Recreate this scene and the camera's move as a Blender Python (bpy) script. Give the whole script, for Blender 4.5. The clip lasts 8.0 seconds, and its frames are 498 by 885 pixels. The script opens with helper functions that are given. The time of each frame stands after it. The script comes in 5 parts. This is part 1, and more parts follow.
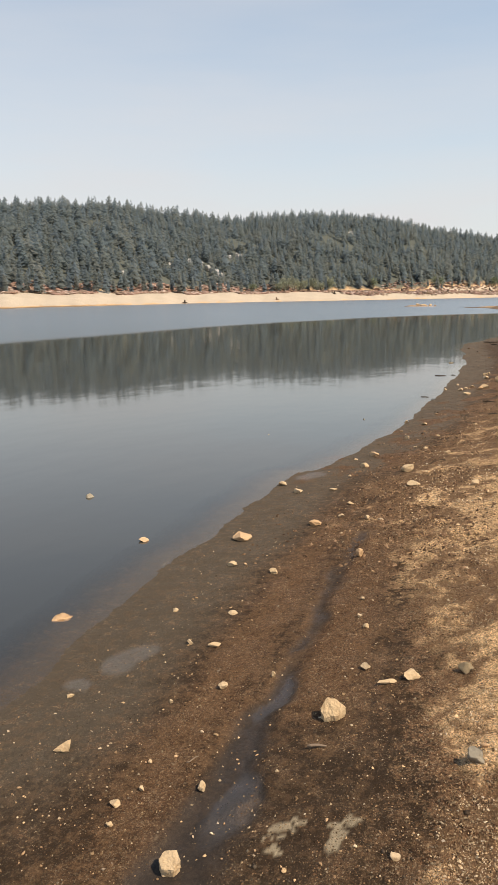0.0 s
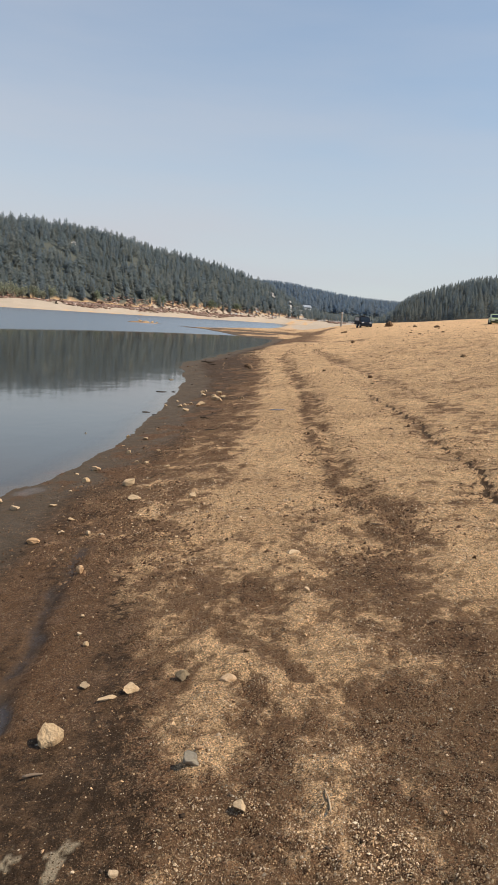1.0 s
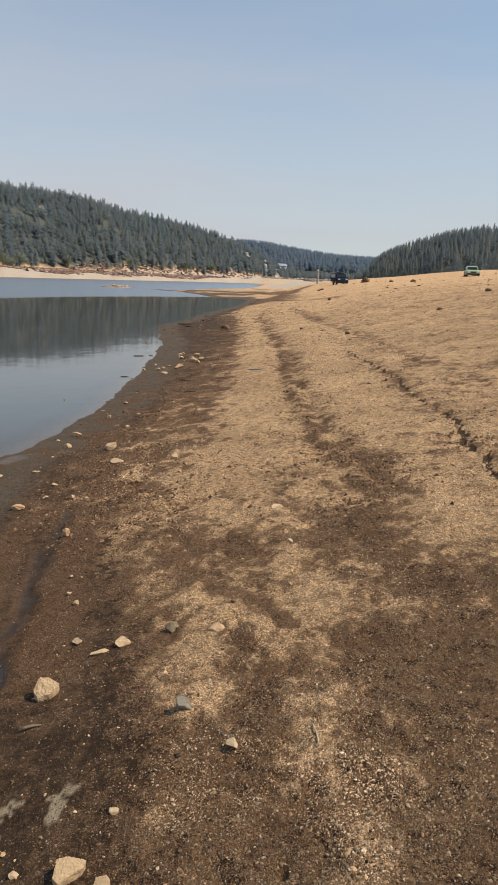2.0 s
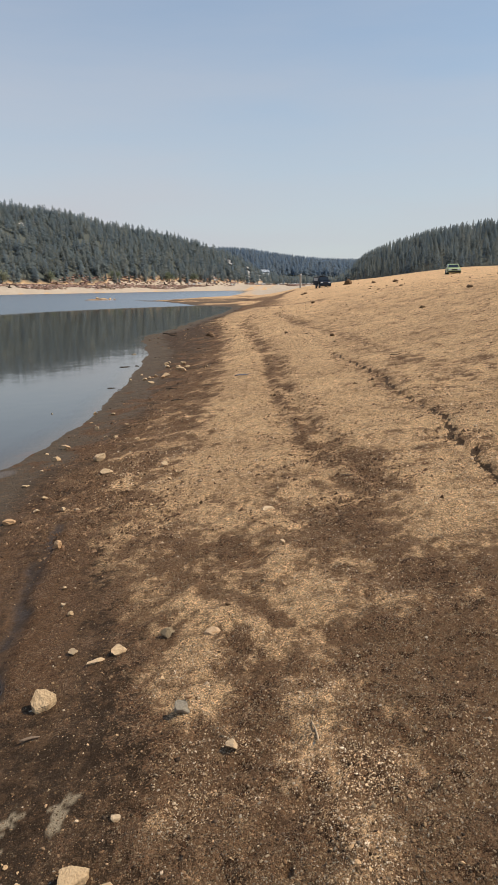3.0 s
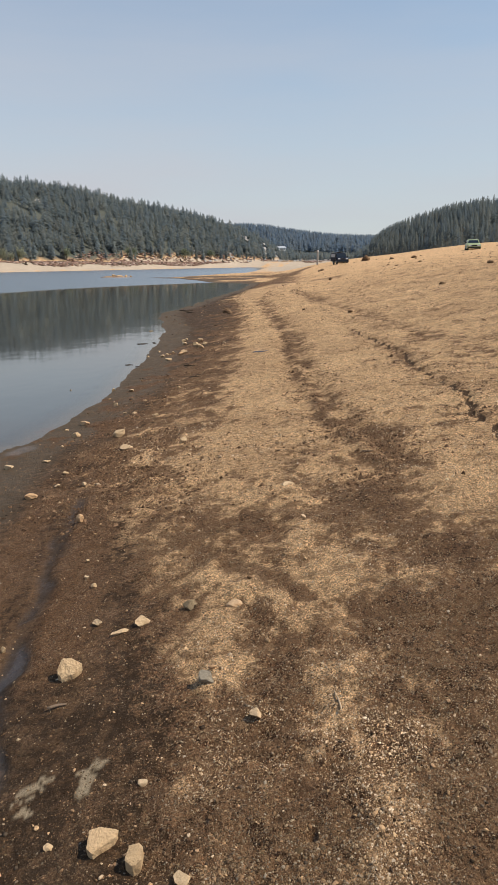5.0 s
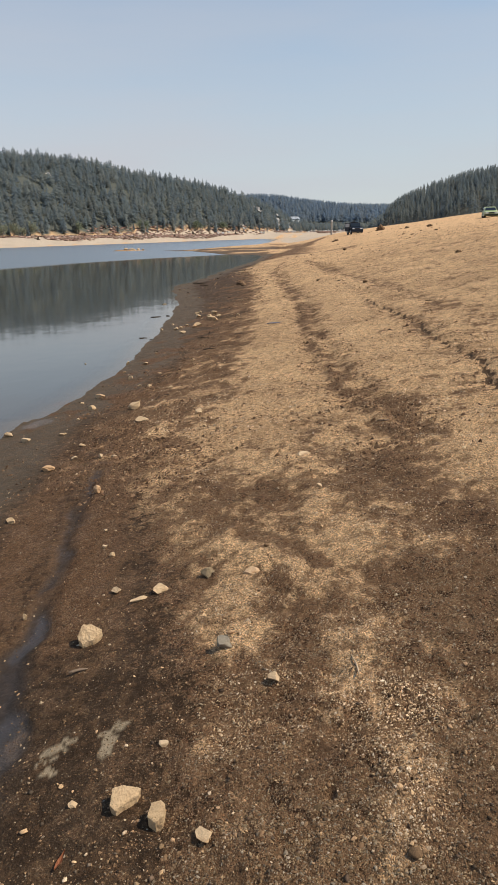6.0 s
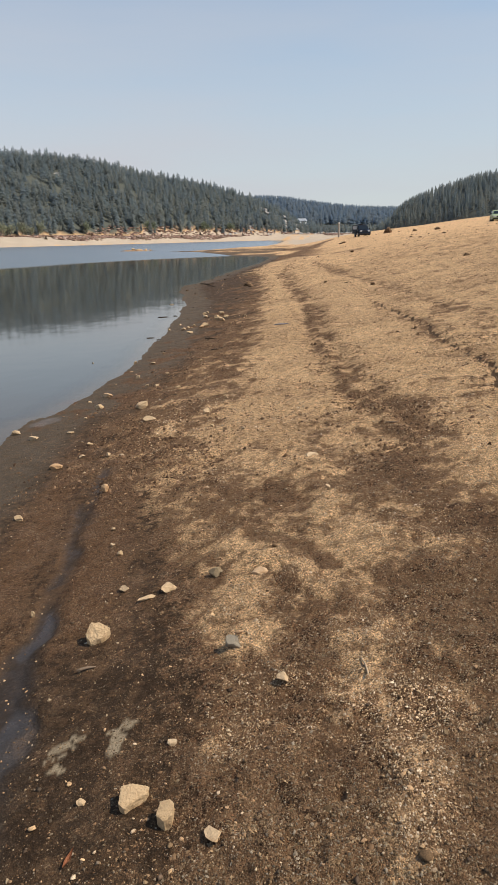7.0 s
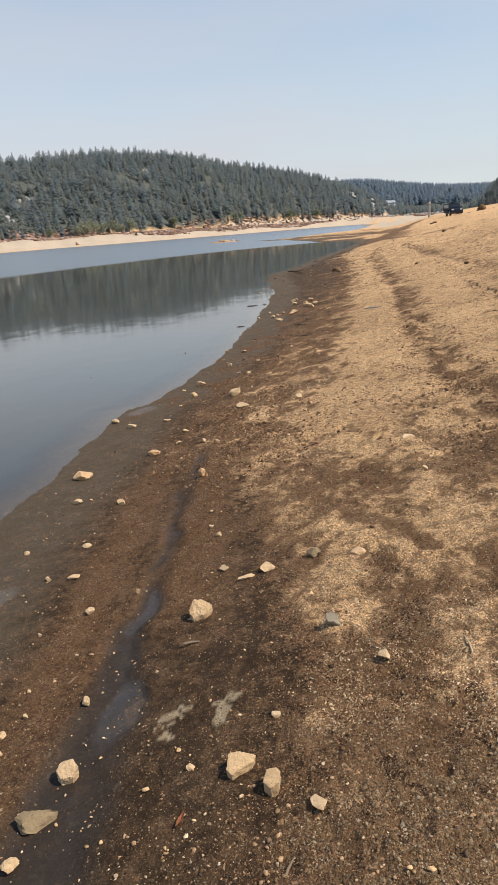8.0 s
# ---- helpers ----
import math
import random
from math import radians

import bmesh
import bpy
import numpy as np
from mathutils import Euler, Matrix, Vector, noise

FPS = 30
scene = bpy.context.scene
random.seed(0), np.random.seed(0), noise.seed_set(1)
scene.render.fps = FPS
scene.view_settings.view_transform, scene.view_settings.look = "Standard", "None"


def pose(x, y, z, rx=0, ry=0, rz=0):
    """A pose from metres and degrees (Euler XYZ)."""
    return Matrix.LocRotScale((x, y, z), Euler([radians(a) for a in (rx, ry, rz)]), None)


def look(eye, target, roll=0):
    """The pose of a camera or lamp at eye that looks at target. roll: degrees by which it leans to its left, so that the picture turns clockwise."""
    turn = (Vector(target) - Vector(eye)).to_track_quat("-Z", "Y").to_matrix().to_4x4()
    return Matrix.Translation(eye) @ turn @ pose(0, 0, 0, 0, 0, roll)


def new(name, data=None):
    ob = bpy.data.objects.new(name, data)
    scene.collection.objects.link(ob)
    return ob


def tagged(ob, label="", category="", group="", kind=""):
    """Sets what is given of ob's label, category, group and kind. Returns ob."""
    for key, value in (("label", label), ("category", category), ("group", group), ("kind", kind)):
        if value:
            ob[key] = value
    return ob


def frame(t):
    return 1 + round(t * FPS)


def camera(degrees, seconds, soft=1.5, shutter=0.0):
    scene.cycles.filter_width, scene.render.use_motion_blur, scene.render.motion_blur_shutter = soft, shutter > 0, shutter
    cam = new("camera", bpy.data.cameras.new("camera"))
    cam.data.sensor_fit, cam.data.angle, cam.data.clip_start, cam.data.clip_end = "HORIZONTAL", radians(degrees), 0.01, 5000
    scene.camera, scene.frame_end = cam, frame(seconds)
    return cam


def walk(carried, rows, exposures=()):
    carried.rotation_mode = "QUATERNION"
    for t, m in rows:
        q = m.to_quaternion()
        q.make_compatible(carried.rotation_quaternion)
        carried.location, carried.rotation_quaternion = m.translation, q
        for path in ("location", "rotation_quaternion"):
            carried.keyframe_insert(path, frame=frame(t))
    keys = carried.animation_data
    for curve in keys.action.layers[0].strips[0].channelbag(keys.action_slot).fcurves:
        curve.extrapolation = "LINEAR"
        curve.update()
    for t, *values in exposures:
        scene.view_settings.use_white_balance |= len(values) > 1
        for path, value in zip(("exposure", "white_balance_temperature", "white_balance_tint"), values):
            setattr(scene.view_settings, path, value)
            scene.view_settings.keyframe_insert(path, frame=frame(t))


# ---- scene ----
cam = camera(39.04, 8.0, soft=1.1)
walk(cam, [
    (0.0, pose(-0.020, 0.066, 1.893, 78.28, 0.64, 25.19)),
    (0.1, pose(-0.021, 0.070, 1.897, 79.22, -2.03, 20.83)),
    (0.2, pose(-0.016, 0.068, 1.902, 80.19, -2.51, 14.65)),
    (0.3, pose(0.002, 0.059, 1.913, 80.61, -1.05, 9.60)),
    (0.4, pose(-0.012, 0.065, 1.910, 80.83, -3.33, 8.43)),
    (0.5, pose(-0.011, 0.063, 1.914, 79.53, -3.31, 6.28)),
    (0.6, pose(0.004, 0.065, 1.919, 77.74, -4.31, 5.14)),
    (0.7, pose(-0.012, 0.063, 1.919, 78.49, -5.61, 3.99)),
    (0.9, pose(-0.007, 0.053, 1.914, 78.83, -5.02, 2.91)),
    (1.0, pose(-0.010, 0.051, 1.910, 80.01, -3.94, 3.29)),
    (1.2, pose(0.000, 0.031, 1.908, 79.42, -3.18, 0.57)),
    (1.3, pose(-0.016, 0.020, 1.897, 79.50, -4.22, 0.07)),
    (1.5, pose(-0.004, 0.013, 1.897, 79.19, -2.34, -0.02)),
    (1.8, pose(0.001, 0.007, 1.892, 78.27, -2.90, 1.37)),
    (2.0, pose(0.003, -0.005, 1.889, 77.01, -1.99, 1.33)),
    (2.2, pose(0.013, -0.011, 1.886, 77.76, -0.75, 0.34)),
    (3.3, pose(0.021, -0.015, 1.863, 77.27, 0.53, 0.03)),
    (3.5, pose(0.014, -0.009, 1.866, 76.34, 0.01, 0.37)),
    (3.8, pose(0.011, -0.016, 1.868, 76.30, 0.87, -0.13)),
    (4.0, pose(0.007, -0.016, 1.860, 76.98, 0.45, 0.03)),
    (4.3, pose(0.001, -0.011, 1.857, 75.89, 0.26, -0.02)),
    (4.5, pose(0.000, -0.007, 1.852, 75.37, 0.39, 0.34)),
    (4.7, pose(-0.011, -0.013, 1.855, 75.81, 0.42, 1.11)),
    (5.8, pose(-0.009, -0.030, 1.827, 74.52, 0.78, 1.51)),
    (6.0, pose(-0.016, -0.027, 1.826, 73.65, 1.38, 2.32)),
    (6.2, pose(-0.007, -0.019, 1.827, 74.06, 0.95, 1.87)),
    (6.5, pose(-0.017, -0.028, 1.822, 74.58, 1.22, 1.34)),
    (6.8, pose(-0.032, -0.026, 1.822, 74.77, 0.88, 2.12)),
    (7.0, pose(-0.039, -0.025, 1.818, 73.77, 0.90, 2.88)),
    (7.2, pose(-0.049, -0.031, 1.814, 72.75, 0.62, 3.64)),
    (7.5, pose(-0.060, -0.039, 1.803, 71.08, -0.58, 5.32)),
    (7.7, pose(-0.056, -0.045, 1.806, 71.43, 0.34, 7.25)),
    (7.9, pose(-0.064, -0.049, 1.800, 72.56, 2.64, 10.42)),
    (8.0, pose(-0.066, -0.064, 1.793, 73.13, 3.84, 9.64)),
], exposures=[(0.0, 0.35, 7050, 10), (0.5, 0.17, 6750, 10), (1.0, 0.03, 6500, 10), (1.5, -0.04, 6500, 10), (2.0, -0.05, 6500, 10), (4.0, -0.02, 6500, 10), (7.0, 0.03, 6500, 10), (8.0, 0.2, 6550, 10)])

# ---- light ----
world = bpy.data.worlds.new("sky")
scene.world = world
world.use_nodes = True
wn = world.node_tree
sky = wn.nodes.new("ShaderNodeTexSky")
sky.sky_type, sky.sun_disc = "NISHITA", False
SUN_AZ, SUN_EL = 95, 51
sky.sun_elevation, sky.sun_rotation = radians(SUN_EL), radians(SUN_AZ)
sky.altitude, sky.air_density, sky.dust_density, sky.ozone_density = 1800, 1.3, 0.8, 0.1
# thin smoke haze and faint high cloud over the clear sky
up = wn.nodes.new("ShaderNodeTexCoord").outputs["Generated"]
stretch = wn.nodes.new("ShaderNodeMapping")
stretch.inputs["Scale"].default_value = (1.2, 1.2, 7.0)
cloud = wn.nodes.new("ShaderNodeTexNoise")
cloud.inputs["Scale"].default_value, cloud.inputs["Detail"].default_value = 1.6, 5
veil = wn.nodes.new("ShaderNodeMapRange")
veil.inputs[1].default_value, veil.inputs[2].default_value, veil.inputs[3].default_value, veil.inputs[4].default_value = 0.35, 0.7, -0.07, 0.13
haze = wn.nodes.new("ShaderNodeMix")
haze.data_type = "RGBA"
haze.inputs[7].default_value = (5.66, 5.75, 6.2, 1)
wn.links.new(up, stretch.inputs[0])
wn.links.new(stretch.outputs[0], cloud.inputs["Vector"])
wn.links.new(cloud.outputs[0], veil.inputs[0])
level = wn.nodes.new("ShaderNodeSeparateXYZ")
thick = wn.nodes.new("ShaderNodeMapRange")
thick.inputs[1].default_value, thick.inputs[2].default_value, thick.inputs[3].default_value, thick.inputs[4].default_value = 0.0, 0.50, 0.92, 0.06
both = wn.nodes.new("ShaderNodeMath")
both.operation, both.use_clamp = "ADD", True
wn.links.new(up, level.inputs[0])
wn.links.new(level.outputs[2], thick.inputs[0])
wn.links.new(thick.outputs[0], both.inputs[0])
wn.links.new(veil.outputs[0], both.inputs[1])
bank = wn.nodes.new("ShaderNodeMapRange")
bank.inputs[1].default_value, bank.inputs[2].default_value, bank.inputs[3].default_value, bank.inputs[4].default_value = -0.5, 0.05, 0.16, 0.0
most = wn.nodes.new("ShaderNodeMath")
most.operation, most.use_clamp = "ADD", True
wn.links.new(level.outputs[0], bank.inputs[0])
wn.links.new(both.outputs[0], most.inputs[0])
wn.links.new(bank.outputs[0], most.inputs[1])
azure = wn.nodes.new("ShaderNodeMix")
azure.data_type, azure.blend_type = "RGBA", "MULTIPLY"
azure.inputs[0].default_value, azure.inputs[7].default_value = 1.0, (1.06, 1.31, 1.38, 1)
wn.links.new(sky.outputs[0], azure.inputs[6])
wn.links.new(most.outputs[0], haze.inputs[0])
wn.links.new(azure.outputs[2], haze.inputs[6])
wn.links.new(haze.outputs[2], wn.nodes["Background"].inputs[0])
wn.nodes["Background"].inputs[1].default_value = 0.10

sun_data = bpy.data.lights.new("sun", "SUN")
sun_data.energy, sun_data.angle, sun_data.color = 4.2, radians(2.0), (1.0, 0.89, 0.74)
sun = new("sun", sun_data)
to_sun = Vector((math.sin(radians(SUN_AZ)) * math.cos(radians(SUN_EL)), math.cos(radians(SUN_AZ)) * math.cos(radians(SUN_EL)), math.sin(radians(SUN_EL))))
sun.matrix_world = look(to_sun * 50, (0, 0, 0))


# ---- materials ----
class Nodes:
    """Short hand for building one node material."""

    def __init__(self, name, rough=0.9, spec=0.3):
        self.mat = bpy.data.materials.new(name)
        self.mat.use_nodes = True
        self.nt = self.mat.node_tree
        self.bsdf = self.nt.nodes["Principled BSDF"]
        self.put("Roughness", rough)
        self.put("Specular IOR Level", spec)

    def put(self, socket, value):
        self.wire(value, self.bsdf.inputs[socket])

    def wire(self, value, socket):
        if isinstance(value, bpy.types.NodeSocket):
            self.nt.links.new(value, socket)
        elif isinstance(value, tuple) and len(value) == 3 and socket.type == "RGBA":
            socket.default_value = (*value, 1)
        else:
            socket.default_value = value

    def attr(self, name, output=2):
        n = self.nt.nodes.new("ShaderNodeAttribute")
        n.attribute_name = name
        return n.outputs[output]

    def place(self):
        return self.nt.nodes.new("ShaderNodeNewGeometry").outputs["Position"]

    def own(self):
        return self.nt.nodes.new("ShaderNodeTexCoord").outputs["Object"]

    def random(self):
        return self.nt.nodes.new("ShaderNodeObjectInfo").outputs["Random"]

    def noise(self, scale, detail=3, rough=0.55, at=None, stretch=None):
        n = self.nt.nodes.new("ShaderNodeTexNoise")
        n.inputs["Scale"].default_value, n.inputs["Detail"].default_value, n.inputs["Roughness"].default_value = scale, detail, rough
        at = at or self.place()
        if stretch:
            m = self.nt.nodes.new("ShaderNodeMapping")
            m.inputs["Scale"].default_value = stretch
            self.wire(at, m.inputs[0])
            at = m.outputs[0]
        self.wire(at, n.inputs["Vector"])
        return n.outputs[0]


    def ramp(self, value, lo, hi, a=0.0, b=1.0):
        n = self.nt.nodes.new("ShaderNodeMapRange")
        n.interpolation_type = "SMOOTHSTEP"
        for k, x in enumerate((value, lo, hi, a, b)):
            self.wire(x, n.inputs[k])
        return n.outputs[0]

    def math(self, op, a, b=0.5):
        n = self.nt.nodes.new("ShaderNodeMath")
        n.operation = op
        self.wire(a, n.inputs[0])
        self.wire(b, n.inputs[1])
        return n.outputs[0]

    def mix(self, fac, a, b, kind="MIX"):
        n = self.nt.nodes.new("ShaderNodeMix")
        n.data_type, n.blend_type = "RGBA", kind
        self.wire(fac, n.inputs[0])
        self.wire(a, n.inputs[6])
        self.wire(b, n.inputs[7])
        return n.outputs[2]

    def grey(self, value):
        n = self.nt.nodes.new("ShaderNodeCombineColor")
        for k in range(3):
            self.wire(value, n.inputs[k])
        return n.outputs[0]

    def bump(self, value, strength=0.5, distance=0.01, under=None):
        n = self.nt.nodes.new("ShaderNodeBump")
        n.inputs["Strength"].default_value, n.inputs["Distance"].default_value = strength, distance
        self.wire(value, n.inputs["Height"])
        if under:
            self.wire(under, n.inputs["Normal"])
        return n.outputs[0]


def ground_material():
    m = Nodes("shore_ground", spec=0.15)
    dry, damp, rut, red, clay, sand, wood, cut = [m.attr(k) for k in ("dry", "damp", "rut", "red", "clay", "sand", "wood", "cut")]
    big, mid, clod, fine, grain = m.noise(0.9, 4), m.noise(6, 5, 0.65), m.noise(19, 6, 0.72), m.noise(62, 4, 0.7), m.noise(260, 2, 0.7)

    def off(value, k):
        return m.math("MULTIPLY", m.math("SUBTRACT", value, 0.5), k)

    rag = m.math("ADD", m.math("ADD", off(mid, 2.1), off(clod, 2.3)), off(fine, 1.3))
    # wet mud, rusty soil, pale sand and brown soil, with ragged borders between them
    mud = m.mix(m.ramp(m.math("ADD", mid, m.math("MULTIPLY", rag, 0.3)), 0.25, 0.75), (0.044, 0.0265, 0.0145), (0.060, 0.037, 0.0205))
    mud = m.mix(m.ramp(m.math("ADD", m.attr("silt"), m.math("MULTIPLY", rag, 0.3)), 0.1, 0.9), mud, m.mix(fine, (0.088, 0.069, 0.050), (0.112, 0.088, 0.064)))
    rust = m.mix(m.ramp(fine, 0.3, 0.7), (0.076, 0.037, 0.018), (0.142, 0.073, 0.034))
    mud = m.mix(m.ramp(m.math("ADD", red, m.math("MULTIPLY", rag, 0.5)), 0.1, 0.9), mud, rust)
    # tan sand drawn out in streaks along the shore
    streak = m.noise(2.2, 5, 0.65, at=m.place(), stretch=(5.0, 1.0, 1.0))
    drawn = m.math("MULTIPLY", m.ramp(m.math("ADD", streak, m.math("ADD", m.math("MULTIPLY", rag, 0.12), m.math("MULTIPLY", red, 0.27))), 0.56, 0.70), m.ramp(m.attr("silt"), 0.2, 0.8, 0.35, 0.0))
    mud = m.mix(drawn, mud, m.mix(m.ramp(fine, 0.35, 0.65), (0.115, 0.064, 0.033), (0.220, 0.132, 0.070)))
    lay = m.mix(m.ramp(fine, 0.36, 0.64), (0.64, 0.404, 0.218), (0.95, 0.665, 0.388))
    lay = m.mix(m.ramp(big, 0.35, 0.65, 0.0, 0.5), lay, (0.54, 0.345, 0.190))
    soil = m.mix(m.ramp(m.math("ADD", fine, m.math("MULTIPLY", rag, 0.25)), 0.37, 0.72), (0.052, 0.027, 0.015), (0.33, 0.178, 0.094))
    soil = m.mix(m.ramp(m.math("ADD", big, m.math("MULTIPLY", rag, 0.3)), 0.4, 0.75, 0.0, 0.6), soil, m.mix(fine, (0.108, 0.064, 0.037), (0.225, 0.136, 0.078)))
    lay = m.mix(m.ramp(m.math("ADD", damp, m.math("MULTIPLY", rag, 0.95)), 0.18, 0.80), lay, soil)
    # soil that is still wet under its crust is darker
    lay = m.mix(m.ramp(m.math("ADD", damp, m.math("MULTIPLY", rag, 0.5)), 0.80, 1.25, 0.0, 0.75), lay, m.mix(m.ramp(fine, 0.35, 0.7), (0.040, 0.021, 0.011), (0.115, 0.062, 0.033)))
    edge = m.math("ADD", dry, m.math("MULTIPLY", rag, 0.8))
    col = m.mix(m.ramp(edge, 0.2, 0.8), mud, lay)
    # single grains: each cell has its own tone
    cell = m.nt.nodes.new("ShaderNodeTexVoronoi")
    cell.inputs["Scale"].default_value = 210
    m.wire(m.place(), cell.inputs["Vector"])
    tone = m.nt.nodes.new("ShaderNodeSeparateColor")
    m.wire(cell.outputs["Color"], tone.inputs[0])
    grit = m.math("MAXIMUM", m.ramp(edge, 0.0, 0.8, 0.12, 1.0), m.math("MULTIPLY", red, 0.7))
    col = m.mix(grit, col, m.mix(1.0, col, m.grey(m.ramp(tone.outputs[0], 0.0, 1.0, 0.45, 1.5)), "MULTIPLY"))
    pale = m.math("MULTIPLY", m.ramp(tone.outputs[1], 0.80, 0.86), m.math("MULTIPLY", grit, m.ramp(mid, 0.3, 0.6, 0.15, 0.6)))
    col = m.mix(pale, col, m.mix(tone.outputs[2], (0.42, 0.295, 0.18), (0.58, 0.46, 0.32)))
    # crumbs: small dark lumps and pale flecks
    crumb = m.noise(88, 3, 0.6)
    loose = m.ramp(edge, 0.0, 0.7, 0.22, 1.0)
    col = m.mix(m.math("MULTIPLY", m.ramp(crumb, 0.585, 0.625), m.math("MULTIPLY", loose, 0.65)), col, m.mix(fine, (0.060, 0.036, 0.022), (0.150, 0.092, 0.054)))
    col = m.mix(m.math("MULTIPLY", m.ramp(crumb, 0.385, 0.345), m.math("MULTIPLY", loose, 0.5)), col, (0.60, 0.45, 0.285))
    # dark clods and rotten bits on the dry beach, the clods' small shadows painted in
    speck = m.math("MULTIPLY", m.ramp(m.math("ADD", clod, m.math("ADD", off(big, 0.25), m.math("MULTIPLY", damp, 0.05))), 0.54, 0.585), m.ramp(dry, 0.3, 0.9, 0.2, 0.60))
    stroke = m.noise(3.2, 6, 0.72, at=m.place(), stretch=(1.0, 2.8, 1.0))
    speck = m.math("MAXIMUM", speck, m.math("MULTIPLY", m.ramp(m.math("ADD", stroke, m.math("MULTIPLY", damp, 0.06)), 0.555, 0.63), m.ramp(dry, 0.3, 0.9, 0.0, 0.52)))
    sandy = m.mix(m.ramp(m.math("ADD", big, m.math("MULTIPLY", rag, 0.35)), 0.2, 0.8), (0.73, 0.468, 0.256), (0.88, 0.592, 0.338))
    col = m.mix(sand, col, sandy)
    mottle = m.math("MULTIPLY", m.ramp(m.math("ADD", mid, off(clod, 0.6)), 0.50, 0.58), m.ramp(dry, 0.3, 0.9, 0.0, 0.2))
    col = m.mix(mottle, col, m.mix(fine, (0.24, 0.152, 0.088), (0.40, 0.262, 0.152)))
    col = m.mix(speck, col, m.mix(fine, (0.15, 0.086, 0.047), (0.30, 0.182, 0.102)))
    col = m.mix(m.ramp(sand, 0.68, 0.84), col, m.mix(m.noise(0.12, 6, 0.7), (0.42, 0.345, 0.275), (0.60, 0.515, 0.420)))
    stain = m.ramp(m.math("ADD", rut, m.math("MULTIPLY", rag, 0.35)), 0.05, 0.9, 0.0, 0.85)
    col = m.mix(stain, col, m.mix(fine, (0.018, 0.015, 0.013), (0.042, 0.033, 0.028)))
    # dark moist soil in the ledge's cut, with the groove's shade painted in
    col = m.mix(m.ramp(m.math("ADD", cut, m.math("MULTIPLY", rag, 0.3)), 0.3, 0.6), col, m.mix(fine, (0.060, 0.040, 0.027), (0.135, 0.088, 0.056)))
    col = m.mix(clay, col, m.mix(fine, (0.31, 0.25, 0.17), (0.44, 0.365, 0.26)))
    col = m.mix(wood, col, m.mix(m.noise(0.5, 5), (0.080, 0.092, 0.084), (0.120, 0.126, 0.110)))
    col = m.mix(0.6, col, m.grey(m.ramp(grain, 0.25, 0.75, 0.62, 1.38)), "MULTIPLY")
    col = m.mix(1.0, col, (1.0, 0.945, 0.86), "MULTIPLY")
    m.put("Base Color", col)
    wetness = m.math("MULTIPLY", m.math("SUBTRACT", 1.0, dry), m.ramp(mid, 0.35, 0.75, 0.35, 1.0))
    rough = m.ramp(wetness, 0.0, 1.0, 0.95, 0.66)
    soak = m.math("MULTIPLY", rut, m.ramp(mid, 0.47, 0.60, 0.15, 1.0))
    pool = m.attr("pool")
    m.put("Roughness", m.math("SUBTRACT", m.math("SUBTRACT", rough, m.math("MULTIPLY", soak, 0.35)), m.math("MULTIPLY", pool, 0.30)))
    m.put("Specular IOR Level", m.math("ADD", m.ramp(rut, 0.0, 1.0, 0.15, 0.22), m.math("MULTIPLY", pool, 0.6)))
    hgt = m.math("ADD", m.math("MULTIPLY", fine, 0.7), m.math("MULTIPLY", grain, 0.3))
    hgt = m.math("ADD", hgt, m.math("MULTIPLY", m.math("MULTIPLY", m.ramp(cell.outputs["Distance"], 0.0, 0.6, 1.0, 0.0), grit), 0.25))
    hgt = m.math("ADD", hgt, m.math("MULTIPLY", m.math("MULTIPLY", clod, m.ramp(dry, 0.0, 1.0, 0.3, 1.0)), 1.8))
    hgt = m.math("MULTIPLY", hgt, m.math("SUBTRACT", 1.0, m.math("MULTIPLY", rut, 0.9)))
    m.put("Normal", m.bump(hgt, 1.0, 0.022))
    return m.mat


